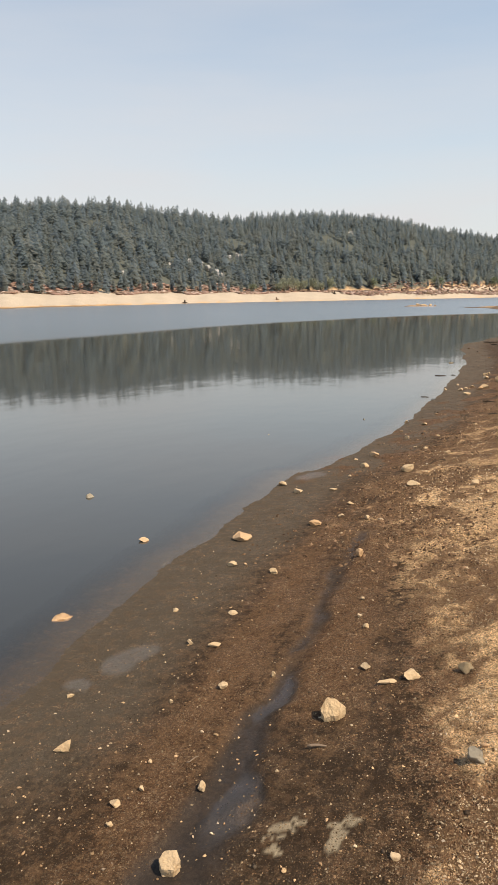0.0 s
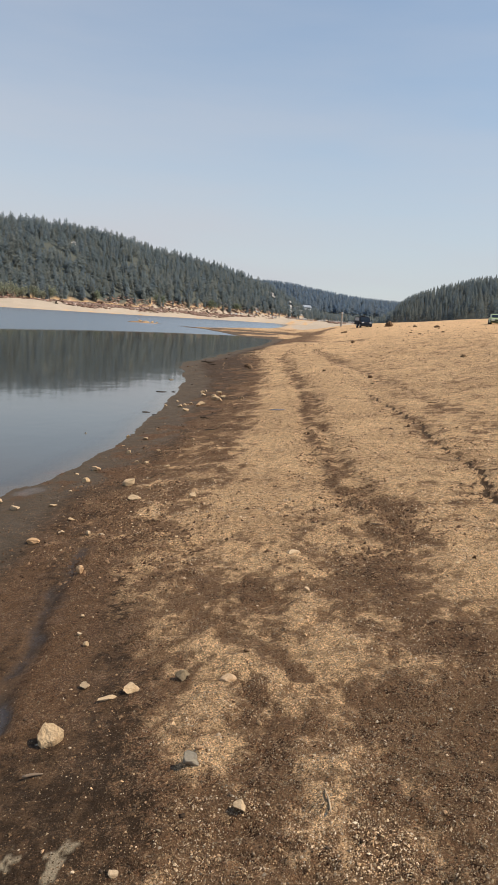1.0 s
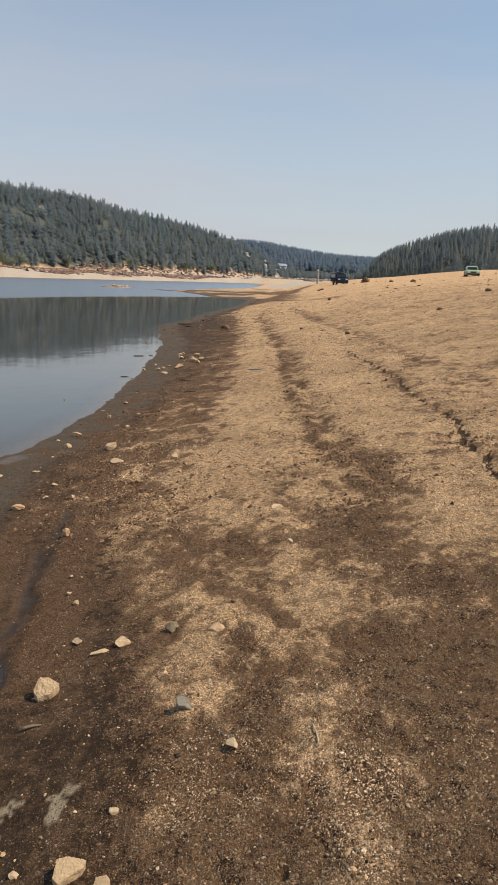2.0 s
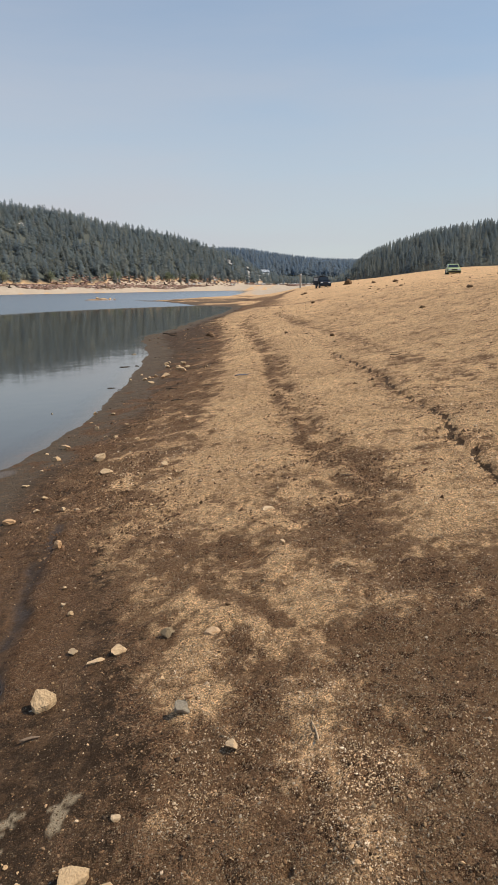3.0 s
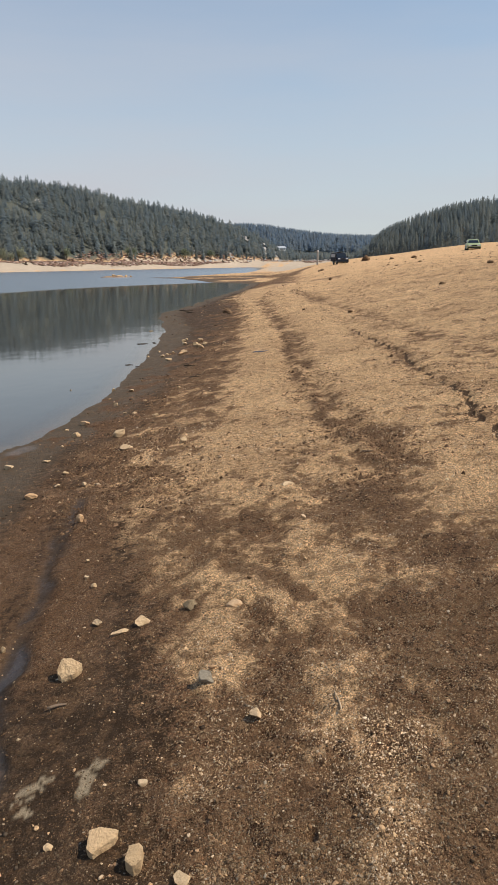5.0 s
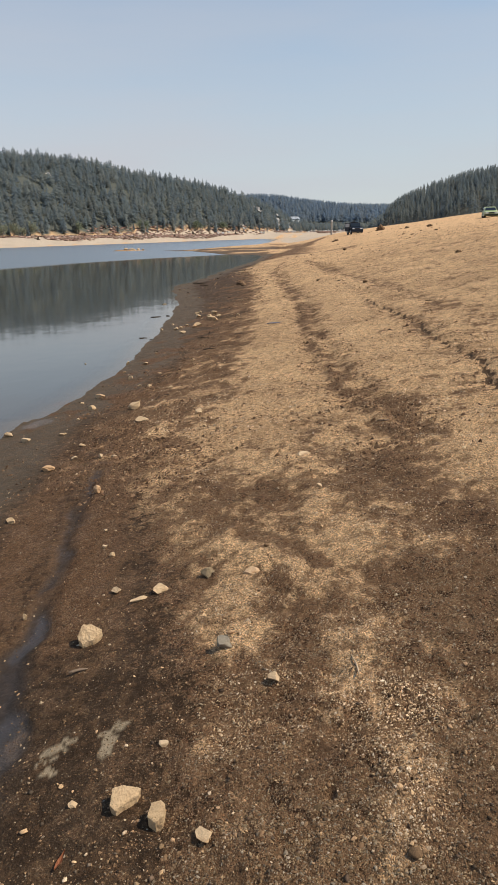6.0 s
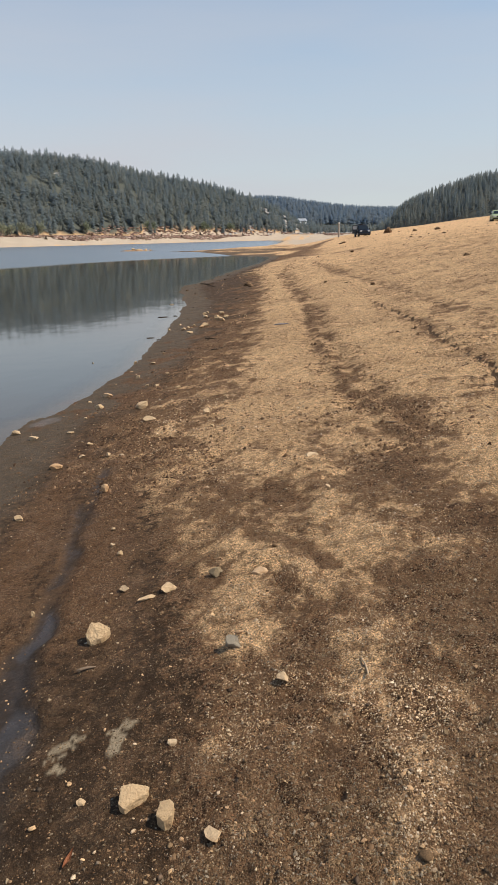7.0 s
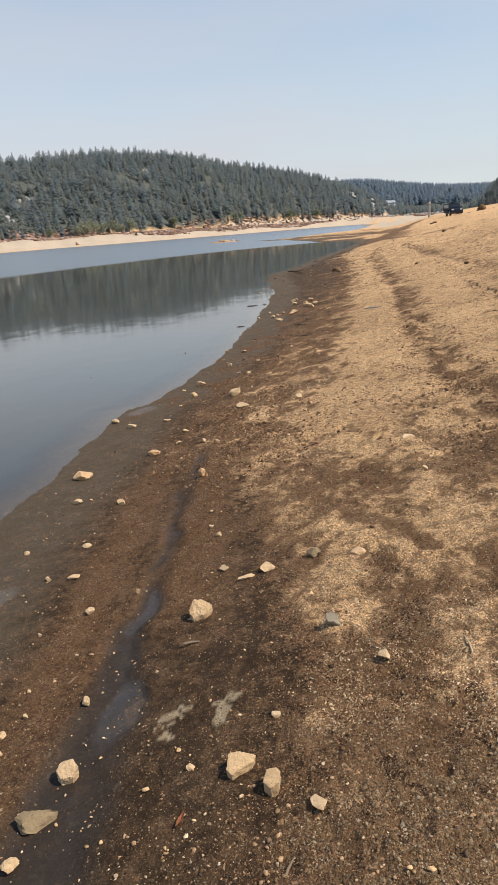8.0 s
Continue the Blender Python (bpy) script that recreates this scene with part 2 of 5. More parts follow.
def water_material():
    m = Nodes("lake_water")
    nt = m.nt
    depth, wind = m.attr("depth"), m.attr("wind")
    slow = m.noise(1.3, 2, at=m.place(), stretch=(1.0, 0.6, 1.0))
    fast = m.noise(9.0, 2)
    wave = m.math("ADD", m.math("MULTIPLY", slow, 0.7), m.math("MULTIPLY", fast, 0.06))
    nrm = m.bump(wave, 0.10, 0.05)
    gloss = nt.nodes.new("ShaderNodeBsdfGlossy")
    # the weaker reflection of rippled water is put into the gloss colour
    m.wire(m.mix(m.math("MINIMUM", wind, 1.0), (1.0, 0.985, 0.95), (0.84, 0.86, 0.86)), gloss.inputs["Color"])
    m.wire(m.ramp(wind, 0.0, 1.0, 0.06, 0.24), gloss.inputs["Roughness"])
    m.wire(nrm, gloss.inputs["Normal"])
    tilt = nt.nodes.new("ShaderNodeLayerWeight")
    tilt.inputs[0].default_value = 0.5
    m.wire(nrm, tilt.inputs["Normal"])
    sheen = m.math("ADD", m.math("MULTIPLY", m.math("POWER", tilt.outputs["Facing"], 5.0), 0.945), 0.055)
    clear = nt.nodes.new("ShaderNodeBsdfTransparent")
    m.wire((0.93, 0.88, 0.78), clear.inputs[0])
    murk = nt.nodes.new("ShaderNodeBsdfDiffuse")
    m.wire((0.040, 0.040, 0.038), murk.inputs[0])
    body = nt.nodes.new("ShaderNodeMixShader")
    m.wire(m.ramp(depth, 0.0, 0.019, 0.0, 1.0), body.inputs[0])
    nt.links.new(clear.outputs[0], body.inputs[1])
    nt.links.new(murk.outputs[0], body.inputs[2])
    top = nt.nodes.new("ShaderNodeMixShader")
    m.wire(sheen, top.inputs[0])
    nt.links.new(body.outputs[0], top.inputs[1])
    nt.links.new(gloss.outputs[0], top.inputs[2])
    nt.links.new(top.outputs[0], nt.nodes["Material Output"].inputs[0])
    return m.mat


def stone_material(name, a, b, c):
    m = Nodes(name, 0.85, 0.3)
    at = m.own()
    col = m.mix(m.random(), a, b)
    col = m.mix(m.ramp(m.noise(26, 5, 0.6, at=at), 0.48, 0.72), col, c)
    col = m.mix(0.6, col, m.grey(m.ramp(m.noise(140, 4, 0.75, at=at), 0.3, 0.7, 0.82, 1.15)), "MULTIPLY")
    m.put("Base Color", col)
    pits = m.math("ADD", m.noise(60, 5, 0.75, at=at), m.math("MULTIPLY", m.noise(220, 3, 0.7, at=at), 0.5))
    m.put("Normal", m.bump(pits, 0.8, 0.005))
    return m.mat


def tint_material(name, rough=0.9, scale=120.0, spread=0.35, spec=0.3, bump=0.0):
    """A surface that takes its colour from the colour attribute named tint, with grain."""
    m = Nodes(name, rough, spec)
    grain = m.noise(scale, 3, 0.65)
    m.put("Base Color", m.mix(1.0, m.attr("tint", 0), m.grey(m.ramp(grain, 0.25, 0.75, 1 - spread, 1 + spread)), "MULTIPLY"))
    if bump:
        m.put("Normal", m.bump(grain, 0.6, bump))
    return m.mat


def leaf_material(name, scale, spread, glow, sparse=0.0):
    """Foliage: light passes through it in part, and between its needles."""
    m = Nodes(name, 0.85, 0.15)
    col = m.mix(1.0, m.attr("tint", 0), m.grey(m.ramp(m.noise(scale, 3, 0.65), 0.25, 0.75, 1 - spread, 1 + spread)), "MULTIPLY")
    m.put("Base Color", col)
    back = m.nt.nodes.new("ShaderNodeBsdfTranslucent")
    m.wire(col, back.inputs[0])
    blend = m.nt.nodes.new("ShaderNodeMixShader")
    blend.inputs[0].default_value = glow
    m.nt.links.new(m.bsdf.outputs[0], blend.inputs[1])
    m.nt.links.new(back.outputs[0], blend.inputs[2])
    gaps = m.nt.nodes.new("ShaderNodeBsdfTransparent")
    airy = m.nt.nodes.new("ShaderNodeMixShader")
    airy.inputs[0].default_value = sparse
    m.nt.links.new(blend.outputs[0], airy.inputs[1])
    m.nt.links.new(gaps.outputs[0], airy.inputs[2])
    m.nt.links.new(airy.outputs[0], m.nt.nodes["Material Output"].inputs[0])
    return m.mat


def plain(name, colour, rough=0.5, metal=0.0, scale=40.0, spread=0.12, spec=0.4):
    m = Nodes(name, rough, spec)
    m.put("Metallic", metal)
    m.put("Base Color", m.mix(1.0, colour, m.grey(m.ramp(m.noise(scale, 4, at=m.own()), 0.3, 0.7, 1 - spread, 1 + spread)), "MULTIPLY"))
    return m.mat


def bark_material(name, a, b):
    m = Nodes(name, 0.95, 0.2)
    n = m.noise(6, 4, at=m.own(), stretch=(4, 4, 0.7))
    m.put("Base Color", m.mix(n, a, b))
    m.put("Normal", m.bump(n, 0.7, 0.02))
    return m.mat


GROUND, WATER = ground_material(), water_material()
GRANITE = stone_material("pale_granite", (0.550, 0.376, 0.205), (0.610, 0.436, 0.262), (0.390, 0.245, 0.122))
GREY_STONE = stone_material("grey_stone", (0.290, 0.240, 0.172), (0.330, 0.272, 0.195), (0.210, 0.170, 0.122))
ORANGE_STONE = stone_material("rusty_granite", (0.560, 0.342, 0.176), (0.580, 0.389, 0.224), (0.420, 0.237, 0.110))
WET_STONE = stone_material("wet_brown_stone", (0.270, 0.195, 0.110), (0.310, 0.228, 0.132), (0.180, 0.123, 0.070))
BOULDER = stone_material("bleached_boulder", (0.40, 0.375, 0.34), (0.50, 0.47, 0.43), (0.28, 0.26, 0.24))
GRAVEL = tint_material("gravel", 0.95, 300, spec=0.06)
NEEDLES = leaf_material("needles", 1.2, 0.15, 0.5, 0.3)
LEAVES = leaf_material("leaves", 3.0, 0.4, 0.4)
DRY_STALKS = tint_material("dry_stalks", 0.95, 8.0, 0.4, 0.1)
LITTER = tint_material("dark_litter", 0.95, 60, spec=0.06)
BARK = bark_material("grey_brown_bark", (0.10, 0.075, 0.055), (0.23, 0.19, 0.155))
DRIFT = bark_material("weathered_driftwood", (0.13, 0.085, 0.055), (0.32, 0.235, 0.16))
BLEACHED = bark_material("bleached_twig", (0.42, 0.29, 0.18), (0.62, 0.46, 0.30))
DARK_WOOD = bark_material("soaked_wood", (0.045, 0.034, 0.026), (0.11, 0.082, 0.06))


# ---- mesh helpers ----


def part(name, bm, material, parent=None, label="", smooth_faces=False):
    me = bpy.data.meshes.new(name)
    bm.normal_update()
    if smooth_faces:
        for f in bm.faces:
            f.smooth = True
    bm.to_mesh(me)
    bm.free()
    me.materials.append(material)
    ob = new(name, me)
    ob.parent = parent
    return tagged(ob, label)


def block(bm, x0, x1, y0, y1, z0, z1, bevel=0.0):
    got = bmesh.ops.create_cube(bm, size=1, matrix=Matrix.Translation(((x0 + x1) / 2, (y0 + y1) / 2, (z0 + z1) / 2)) @ Matrix.Diagonal((x1 - x0, y1 - y0, z1 - z0, 1)))
    if bevel:
        edges = list({e for v in got["verts"] for e in v.link_edges})
        bmesh.ops.bevel(bm, geom=edges, offset=bevel, segments=2, affect="EDGES")


def tube(bm, points, radii, sides=7):
    """A tapering, bent tube through the points, with closed ends."""
    rings = []
    for k, p in enumerate(points):
        a, b = Vector(points[max(k - 1, 0)]), Vector(points[min(k + 1, len(points) - 1)])
        q = (b - a).to_track_quat("Z", "Y")
        rings.append([bm.verts.new(Vector(p) + q @ Vector((radii[k] * math.cos(t), radii[k] * math.sin(t), 0))) for t in [2 * math.pi * i / sides for i in range(sides)]])
    for lo, hi in zip(rings, rings[1:]):
        for i in range(sides):
            bm.faces.new((lo[i], lo[(i + 1) % sides], hi[(i + 1) % sides], hi[i]))
    bm.faces.new(rings[0][::-1])
    bm.faces.new(rings[-1])


def set_floats(me, name, values):
    me.attributes.new(name, "FLOAT", "POINT").data.foreach_set("value", np.asarray(values, dtype=np.float32).ravel())


def set_tint(me, rgb):
    rgba = np.ones((len(rgb), 4), dtype=np.float32)
    rgba[:, :3] = rgb
    me.attributes.new("tint", "FLOAT_COLOR", "POINT").data.foreach_set("color", rgba.ravel())


def array_mesh(name, verts, faces):
    """A mesh from arrays: verts (n, 3) and faces (m, corners)."""
    me = bpy.data.meshes.new(name)
    corners = faces.shape[1]
    me.vertices.add(len(verts))
    me.vertices.foreach_set("co", np.asarray(verts, dtype=np.float32).ravel())
    me.loops.add(faces.size)
    me.loops.foreach_set("vertex_index", np.asarray(faces, dtype=np.int32).ravel())
    me.polygons.add(len(faces))
    me.polygons.foreach_set("loop_start", np.arange(0, faces.size, corners, dtype=np.int32))
    me.update(calc_edges=True)
    return me


def lattice(ix, iy, seed):
    h = (ix * 374761393 + iy * 668265263 + seed * 974634533) & 0x7FFFFFFF
    h = ((h ^ (h >> 13)) * 1274126177) & 0x7FFFFFFF
    return ((h ^ (h >> 16)) & 0xFFFF) / 65535.0


def value_noise(x, y, seed=0):
    fx, fy = np.floor(x), np.floor(y)
    ix, iy = fx.astype(np.int64), fy.astype(np.int64)
    u, v = x - fx, y - fy
    u, v = u * u * (3 - 2 * u), v * v * (3 - 2 * v)
    a, b = lattice(ix, iy, seed), lattice(ix + 1, iy, seed)
    c, d = lattice(ix, iy + 1, seed), lattice(ix + 1, iy + 1, seed)
    return (a * (1 - u) + b * u) * (1 - v) + (c * (1 - u) + d * u) * v


def fbm(x, y, octaves=4, seed=0):
    total, amp, norm = 0.0, 1.0, 0.0
    for k in range(octaves):
        total, norm = total + amp * value_noise(x * 2 ** k + 17 * k, y * 2 ** k - 9 * k, seed + k), norm + amp
        amp *= 0.5
    return total / norm


# ---- the lie of the land ----
SHORE_Y = [-40, -10, 0, 2.3, 3.9, 5.1, 6.5, 7.0, 7.25, 8.5, 10, 12.7, 15.3, 19.9, 21.8, 24.5, 27.6, 28.6, 32.6, 40, 54, 65, 80, 120, 237, 430, 525, 800]
SHORE_X = [-1.2, -1.9, -2.25, -2.36, -2.6, -2.62, -2.72, -2.76, -2.58, -2.42, -2.33, -2.4, -2.53, -2.86, -3.14, -3.6, -4.12, -4.05, -3.55, -3.15, -1.95, -1.52, -1.2, -0.9, -2.2, 1.1, 8, 60]
RISE_S = [0, 1, 2.5, 5, 11, 18, 25, 32, 40, 60, 100, 400]
RISE_Z = [0, 0.1, 0.33, 0.67, 1.78, 2.5, 3.1, 3.9, 4.6, 5.0, 5.2, 6.0]
FAR_AZ = [-180, -90, -60, -44, -36, -29, -22, -19, -11, -6, -2, 2, 6, 12, 180]
FAR_R = [260, 150, 148, 160, 193, 238, 275, 285, 350, 430, 500, 540, 560, 600, 600]
TOP_AZ = [-180, -90, -60, -43.6, -35.8, -32.4, -29.8, -27.2, -23.6, -21, -17, -13.6, -11, -6.9, -4.2, -2.5, -0.8, 0.5, 1.6, 2.6, 4, 7, 8.2, 9.2, 11.3, 13.4, 15.5, 17.5, 20, 30, 60, 120, 180]
TOP_EL = [4, 5, 6.5, 7.0, 7.15, 6.7, 6.5, 6.0, 6.2, 6.35, 6.15, 5.65, 4.95, 4.35, 3.55, 3.05, 2.35, 1.6, 1.1, 0.9, 0.8, 0.8, 1.6, 2.4, 3.2, 3.75, 4.15, 4.45, 4.45, 5, 4, 3, 4]
BASE_AZ = [-180, -90, -60, -44, -36, -29, -22, -11, -6, -2, 0, 1.5, 3, 7, 8.5, 11, 14, 20, 60, 120, 180]
BASE_R = [300, 195, 193, 205, 238, 283, 320, 395, 475, 540, 575, 610, 640, 620, 430, 330, 260, 240, 220, 220, 300]
RIDGE_R = [520, 420, 410, 380, 410, 450, 490, 560, 620, 680, 720, 750, 760, 740, 620, 520, 430, 400, 420, 420, 520]
BACK_AZ, BACK_EL = [-14, -9, -4, -1.5, 0, 2.5, 5.2, 7.5, 10, 14], [1.5, 2.6, 3.0, 3.0, 2.9, 2.5, 2.18, 2.05, 2.0, 1.0]
TREE = 6.0


def shore_x(y):
    return np.interp(y, SHORE_Y, SHORE_X) + 0.02 * np.sin(1.9 * y) * np.clip(y / 8, 0.3, 4) + 0.012 * np.sin(5.3 * y + 1) + 0.012 * np.sin(8.9 * y + 4)


def smooth(a, lo, hi):
    k = np.clip((a - lo) / (hi - lo), 0, 1)
    return k * k * (3 - 2 * k)


def spit(x, y):
    """A low tongue of sand that reaches out into the lake beyond the bay, and two bars off its tip."""
    low = np.interp(x, [-17, -12.4, -8.7, -6.2, -4.9, -2.4, -1.4, 0], [109, 103.6, 91, 81, 75.7, 72.7, 68, 66])
    high = np.interp(x, [-17, -14.2, -11.4, -8.5, -4.2, -2.1, 1, 4], [110, 118.8, 129.5, 151, 169, 230, 430, 600])
    wave = 5 * (fbm(x * 0.3, y * 0.05, 3, 61) - 0.5)
    inside = np.minimum((y - low + wave) / 9, (high - y + 2 * wave) / 14) - 0.5 * np.clip(-16 - x, 0, 20) - 0.5 * np.clip(x - 2, 0, 20)
    z = 0.16 * np.clip(inside, -20, 1.3)
    for x0, y0, x1, y1, w0, w1, top in ((-26.4, 121, -22.6, 122.3, 1.5, 1.1, 0.2), (-18.2, 112, -16.4, 113, 0.7, 0.6, 0.08)):
        dx, dy = x1 - x0, y1 - y0
        k = np.clip(((x - x0) * dx + (y - y0) * dy) / (dx * dx + dy * dy), 0, 1)
        d = np.hypot(x - x0 - k * dx, y - y0 - k * dy)
        w = w0 + (w1 - w0) * k
        z = np.maximum(z, top * (1 - 0.65 * k) * (1 - (d / w) ** 2))
    return z


def height(x, y):
    x, y = np.asarray(x, float), np.asarray(y, float)
    r, az = np.hypot(x, y), np.degrees(np.arctan2(x, y))
    s = x - shore_x(y)
    near = np.where(s > 0, np.interp(s, RISE_S, RISE_Z) * (1 + 0.2 * smooth(y, 80, 160) * smooth(s, 5, 15)), np.interp(s, [-30, -0.45, 0], [-2.5, -0.014, 0]))
    near = np.where(s > 0, near * (1 - 0.8 * smooth(y, 129, 185)), near)
    v = r - np.interp(az, FAR_AZ, FAR_R) + 2.5 * np.sin(az * 1.1) + 1.2 * np.sin(az * 3.7)
    far = np.interp(v, [-60, 0, 5, 25, 45, 400], [-2.5, 0, 0.35, 2.7, 3.9, 6])
    base, ridge = np.interp(az, BASE_AZ, BASE_R), np.interp(az, BASE_AZ, RIDGE_R)
    top = 1.9 + ridge * np.tan(np.radians(np.interp(az, TOP_AZ, TOP_EL))) - TREE
    k = np.clip((r - base) / (ridge - base), 0, 1.6)
    hill = np.where(k > 0, 3.9 + (top - 3.9) * np.where(k < 1, 0.35 * k + 0.65 * np.sin(k * 1.5708), 1 - 0.5 * (k - 1) ** 2), -9)
    crest = 1.9 + 1300 * np.tan(np.radians(np.interp(az, BACK_AZ, BACK_EL))) - 11
    back = np.where((az > -14) & (az < 14) & (r > 820), 4 + (crest - 4) * np.sin(np.clip((r - 820) / 480, 0, 1.3) * 1.5708), -9)
    return np.maximum(np.maximum(np.maximum(near, far), np.maximum(hill, spit(x, y))), back)


# courses that run along the shore: where x lies for each y
EDGE_Y = [0, 1.57, 1.92, 2.37, 3.02, 3.71, 4.83, 6.15, 8, 10, 13, 17, 20, 26, 34, 54, 70, 120]
EDGE_X = [-0.26, -0.34, -0.37, -0.39, -0.46, -0.70, -1.06, -1.42, -1.55, -1.5, -1.1, -0.9, -0.85, -0.95, -1.6, -0.9, -0.6, 0.5]
RUT_Y, RUT_X = [0, 1.3, 1.6, 2.0, 2.5, 2.9, 3.55, 4.3, 5.2, 6.5, 9], [-0.98, -1.03, -1.05, -1.09, -1.15, -1.19, -1.26, -1.36, -1.46, -1.6, -1.7]
LEDGE_Y, LEDGE_X = [3.6, 4.81, 5.02, 5.5, 5.55, 5.62, 5.86, 6.69, 7.2, 8.35, 10.34, 12.1, 13.1, 17, 21.4], [1.75, 1.71, 1.72, 1.84, 1.86, 1.72, 1.76, 1.93, 1.92, 1.9, 1.97, 1.85, 1.79, 1.7, 1.5]
DARK_Y, DARK_X = [2.4, 2.7, 3.3, 3.9, 4.8, 6.3, 7.3, 10.6, 15.7, 20, 28, 40, 70], [0.72, 0.70, 0.68, 0.72, 0.84, 0.64, 0.54, 0.45, 0.47, 0.25, -0.15, 0.2, 2.2]
PALE_Y, PALE_X = [4.4, 5.2, 6.4, 7.7, 9.5, 12.5, 16.5, 20, 27, 36, 50], [-0.28, -0.25, -0.13, -0.03, 0.0, -0.06, -0.16, -0.24, -0.7, -0.9, -0.2]
CREST_Y, CREST_X = [5.5, 7.0, 8.3, 11, 14.4, 20, 28], [1.2, 1.15, 1.18, 1.25, 1.38, 1.3, 0.9]
LIGHT_SPOTS = [(-0.30, 3.32, 0.13, 0.16), (-0.17, 3.07, 0.16, 0.15), (0.02, 2.96, 0.10, 0.13), (-0.25, 2.74, 0.12, 0.20), (-0.19, 2.46, 0.11, 0.16), (0.17, 3.70, 0.12, 0.18), (0.30, 3.30, 0.13, 0.22), (0.38, 3.06, 0.09, 0.12),
               (1.28, 4.3, 0.42, 0.65), (1.5, 5.0, 0.25, 0.4), (-1.12, 6.0, 0.2, 0.4)]
FAINT_SPOTS = [(0.25, 2.34, 0.15, 0.16), (0.24, 2.12, 0.10, 0.12), (0.36, 1.97, 0.11, 0.15), (0.33, 1.70, 0.09, 0.18), (0.29, 1.45, 0.09, 0.18), (-0.13, 1.52, 0.10, 0.14), (-0.2, 1.9, 0.07, 0.12), (-0.1, 4.6, 0.3, 0.3), (0.5, 3.3, 0.1, 0.2)]
DARK_SPOTS = [(-0.18, 4.05, 0.22, 0.30), (-0.02, 3.80, 0.14, 0.16), (0.17, 2.57, 0.15, 0.10), (0.08, 2.66, 0.10, 0.08), (-0.05, 2.83, 0.06, 0.05), (0.17, 1.76, 0.11, 0.16), (0.05, 2.02, 0.14, 0.10), (0.66, 2.42, 0.22, 0.35), (0.62, 1.95, 0.18, 0.30),
              (0.50, 1.60, 0.08, 0.30), (0.62, 1.50, 0.12, 0.35), (0.95, 2.65, 0.25, 0.3), (0.52, 2.75, 0.16, 0.25), (0.44, 4.3, 0.25, 0.25), (0.06, 2.28, 0.07, 0.12)]
CLAY_SPOTS = [(-0.58, 2.0, 0.032, 0.026), (-0.625, 1.955, 0.036, 0.022), (-0.60, 1.91, 0.036, 0.045), (-0.75, 1.965, 0.034, 0.022), (-0.79, 1.925, 0.048, 0.026), (-0.80, 1.87, 0.038, 0.018), (-0.77, 1.80, 0.05, 0.016)]


def spots(x, y, places, warp=0.22):
    total = 0.0
    x = x + warp * (fbm(x * 5 + 3, y * 5, 4, 51) - 0.5)
    y = y + warp * (fbm(x * 5, y * 5 + 8, 4, 52) - 0.5)
    for px, py, *rad in places:
        rx, ry = rad[0], rad[-1]
        total = np.maximum(total, np.clip(1.25 - np.hypot((x - px) / rx, (y - py) / ry), 0, 1))
    return total


def course(x, y, ys, xs):
    return x - np.interp(y, ys, xs)


def rut_mask(x, y):
    wob = 0.16 * (fbm(x * 4, y * 4, 4, 5) - 0.5)
    d = np.abs(course(x, y, RUT_Y, RUT_X) + wob)
    width = np.interp(y, [0, 1.5, 2.1, 2.6, 3.5, 5, 7], [0.34, 0.22, 0.15, 0.085, 0.07, 0.07, 0.05])
    m = 1 - smooth(d, width * 0.25, width * 1.3)
    m = m * np.maximum(0.45 + 0.55 * smooth(fbm(x * 3.5 + 2, y * 2.5, 4, 7), 0.28, 0.52), 1 - smooth(y, 1.7, 2.3)) * (1 - smooth(y, 4.6, 6.4)) * smooth(y, -1.5, 0.4) * np.interp(y, [0, 2.2, 3, 5], [1, 1, 0.75, 0.6])
    return m


def pool_mask(x, y):
    wob = 0.16 * (fbm(x * 4, y * 4, 4, 5) - 0.5)
    return smooth(spots(x + wob, y + wob, [(-2.03, 2.84, 0.11, 0.16), (-2.16, 2.55, 0.08, 0.08), (-1.02, 2.0, 0.10, 0.22), (-1.16, 2.7, 0.05, 0.2), (-2.52, 6.9, 0.14, 0.2)], 0.1), 0.2, 0.6)


def ledge_mask(x, y):
    d = np.abs(course(x, y, LEDGE_Y, LEDGE_X) + 0.11 * (fbm(x * 4, y * 4, 4, 8) - 0.5) + 0.10 * (fbm(x * 17, y * 17, 2, 9) - 0.5))
    near = 1 - smooth(d, 0.014, 0.042)
    strong = np.interp(y, [3.8, 4.5, 6.8, 7.0, 7.4, 7.8, 8.4, 12, 16, 21, 24], [0, 1, 1, 0.8, 0.7, 0.5, 0.8, 0.8, 0.5, 0.2, 0])
    return near * strong


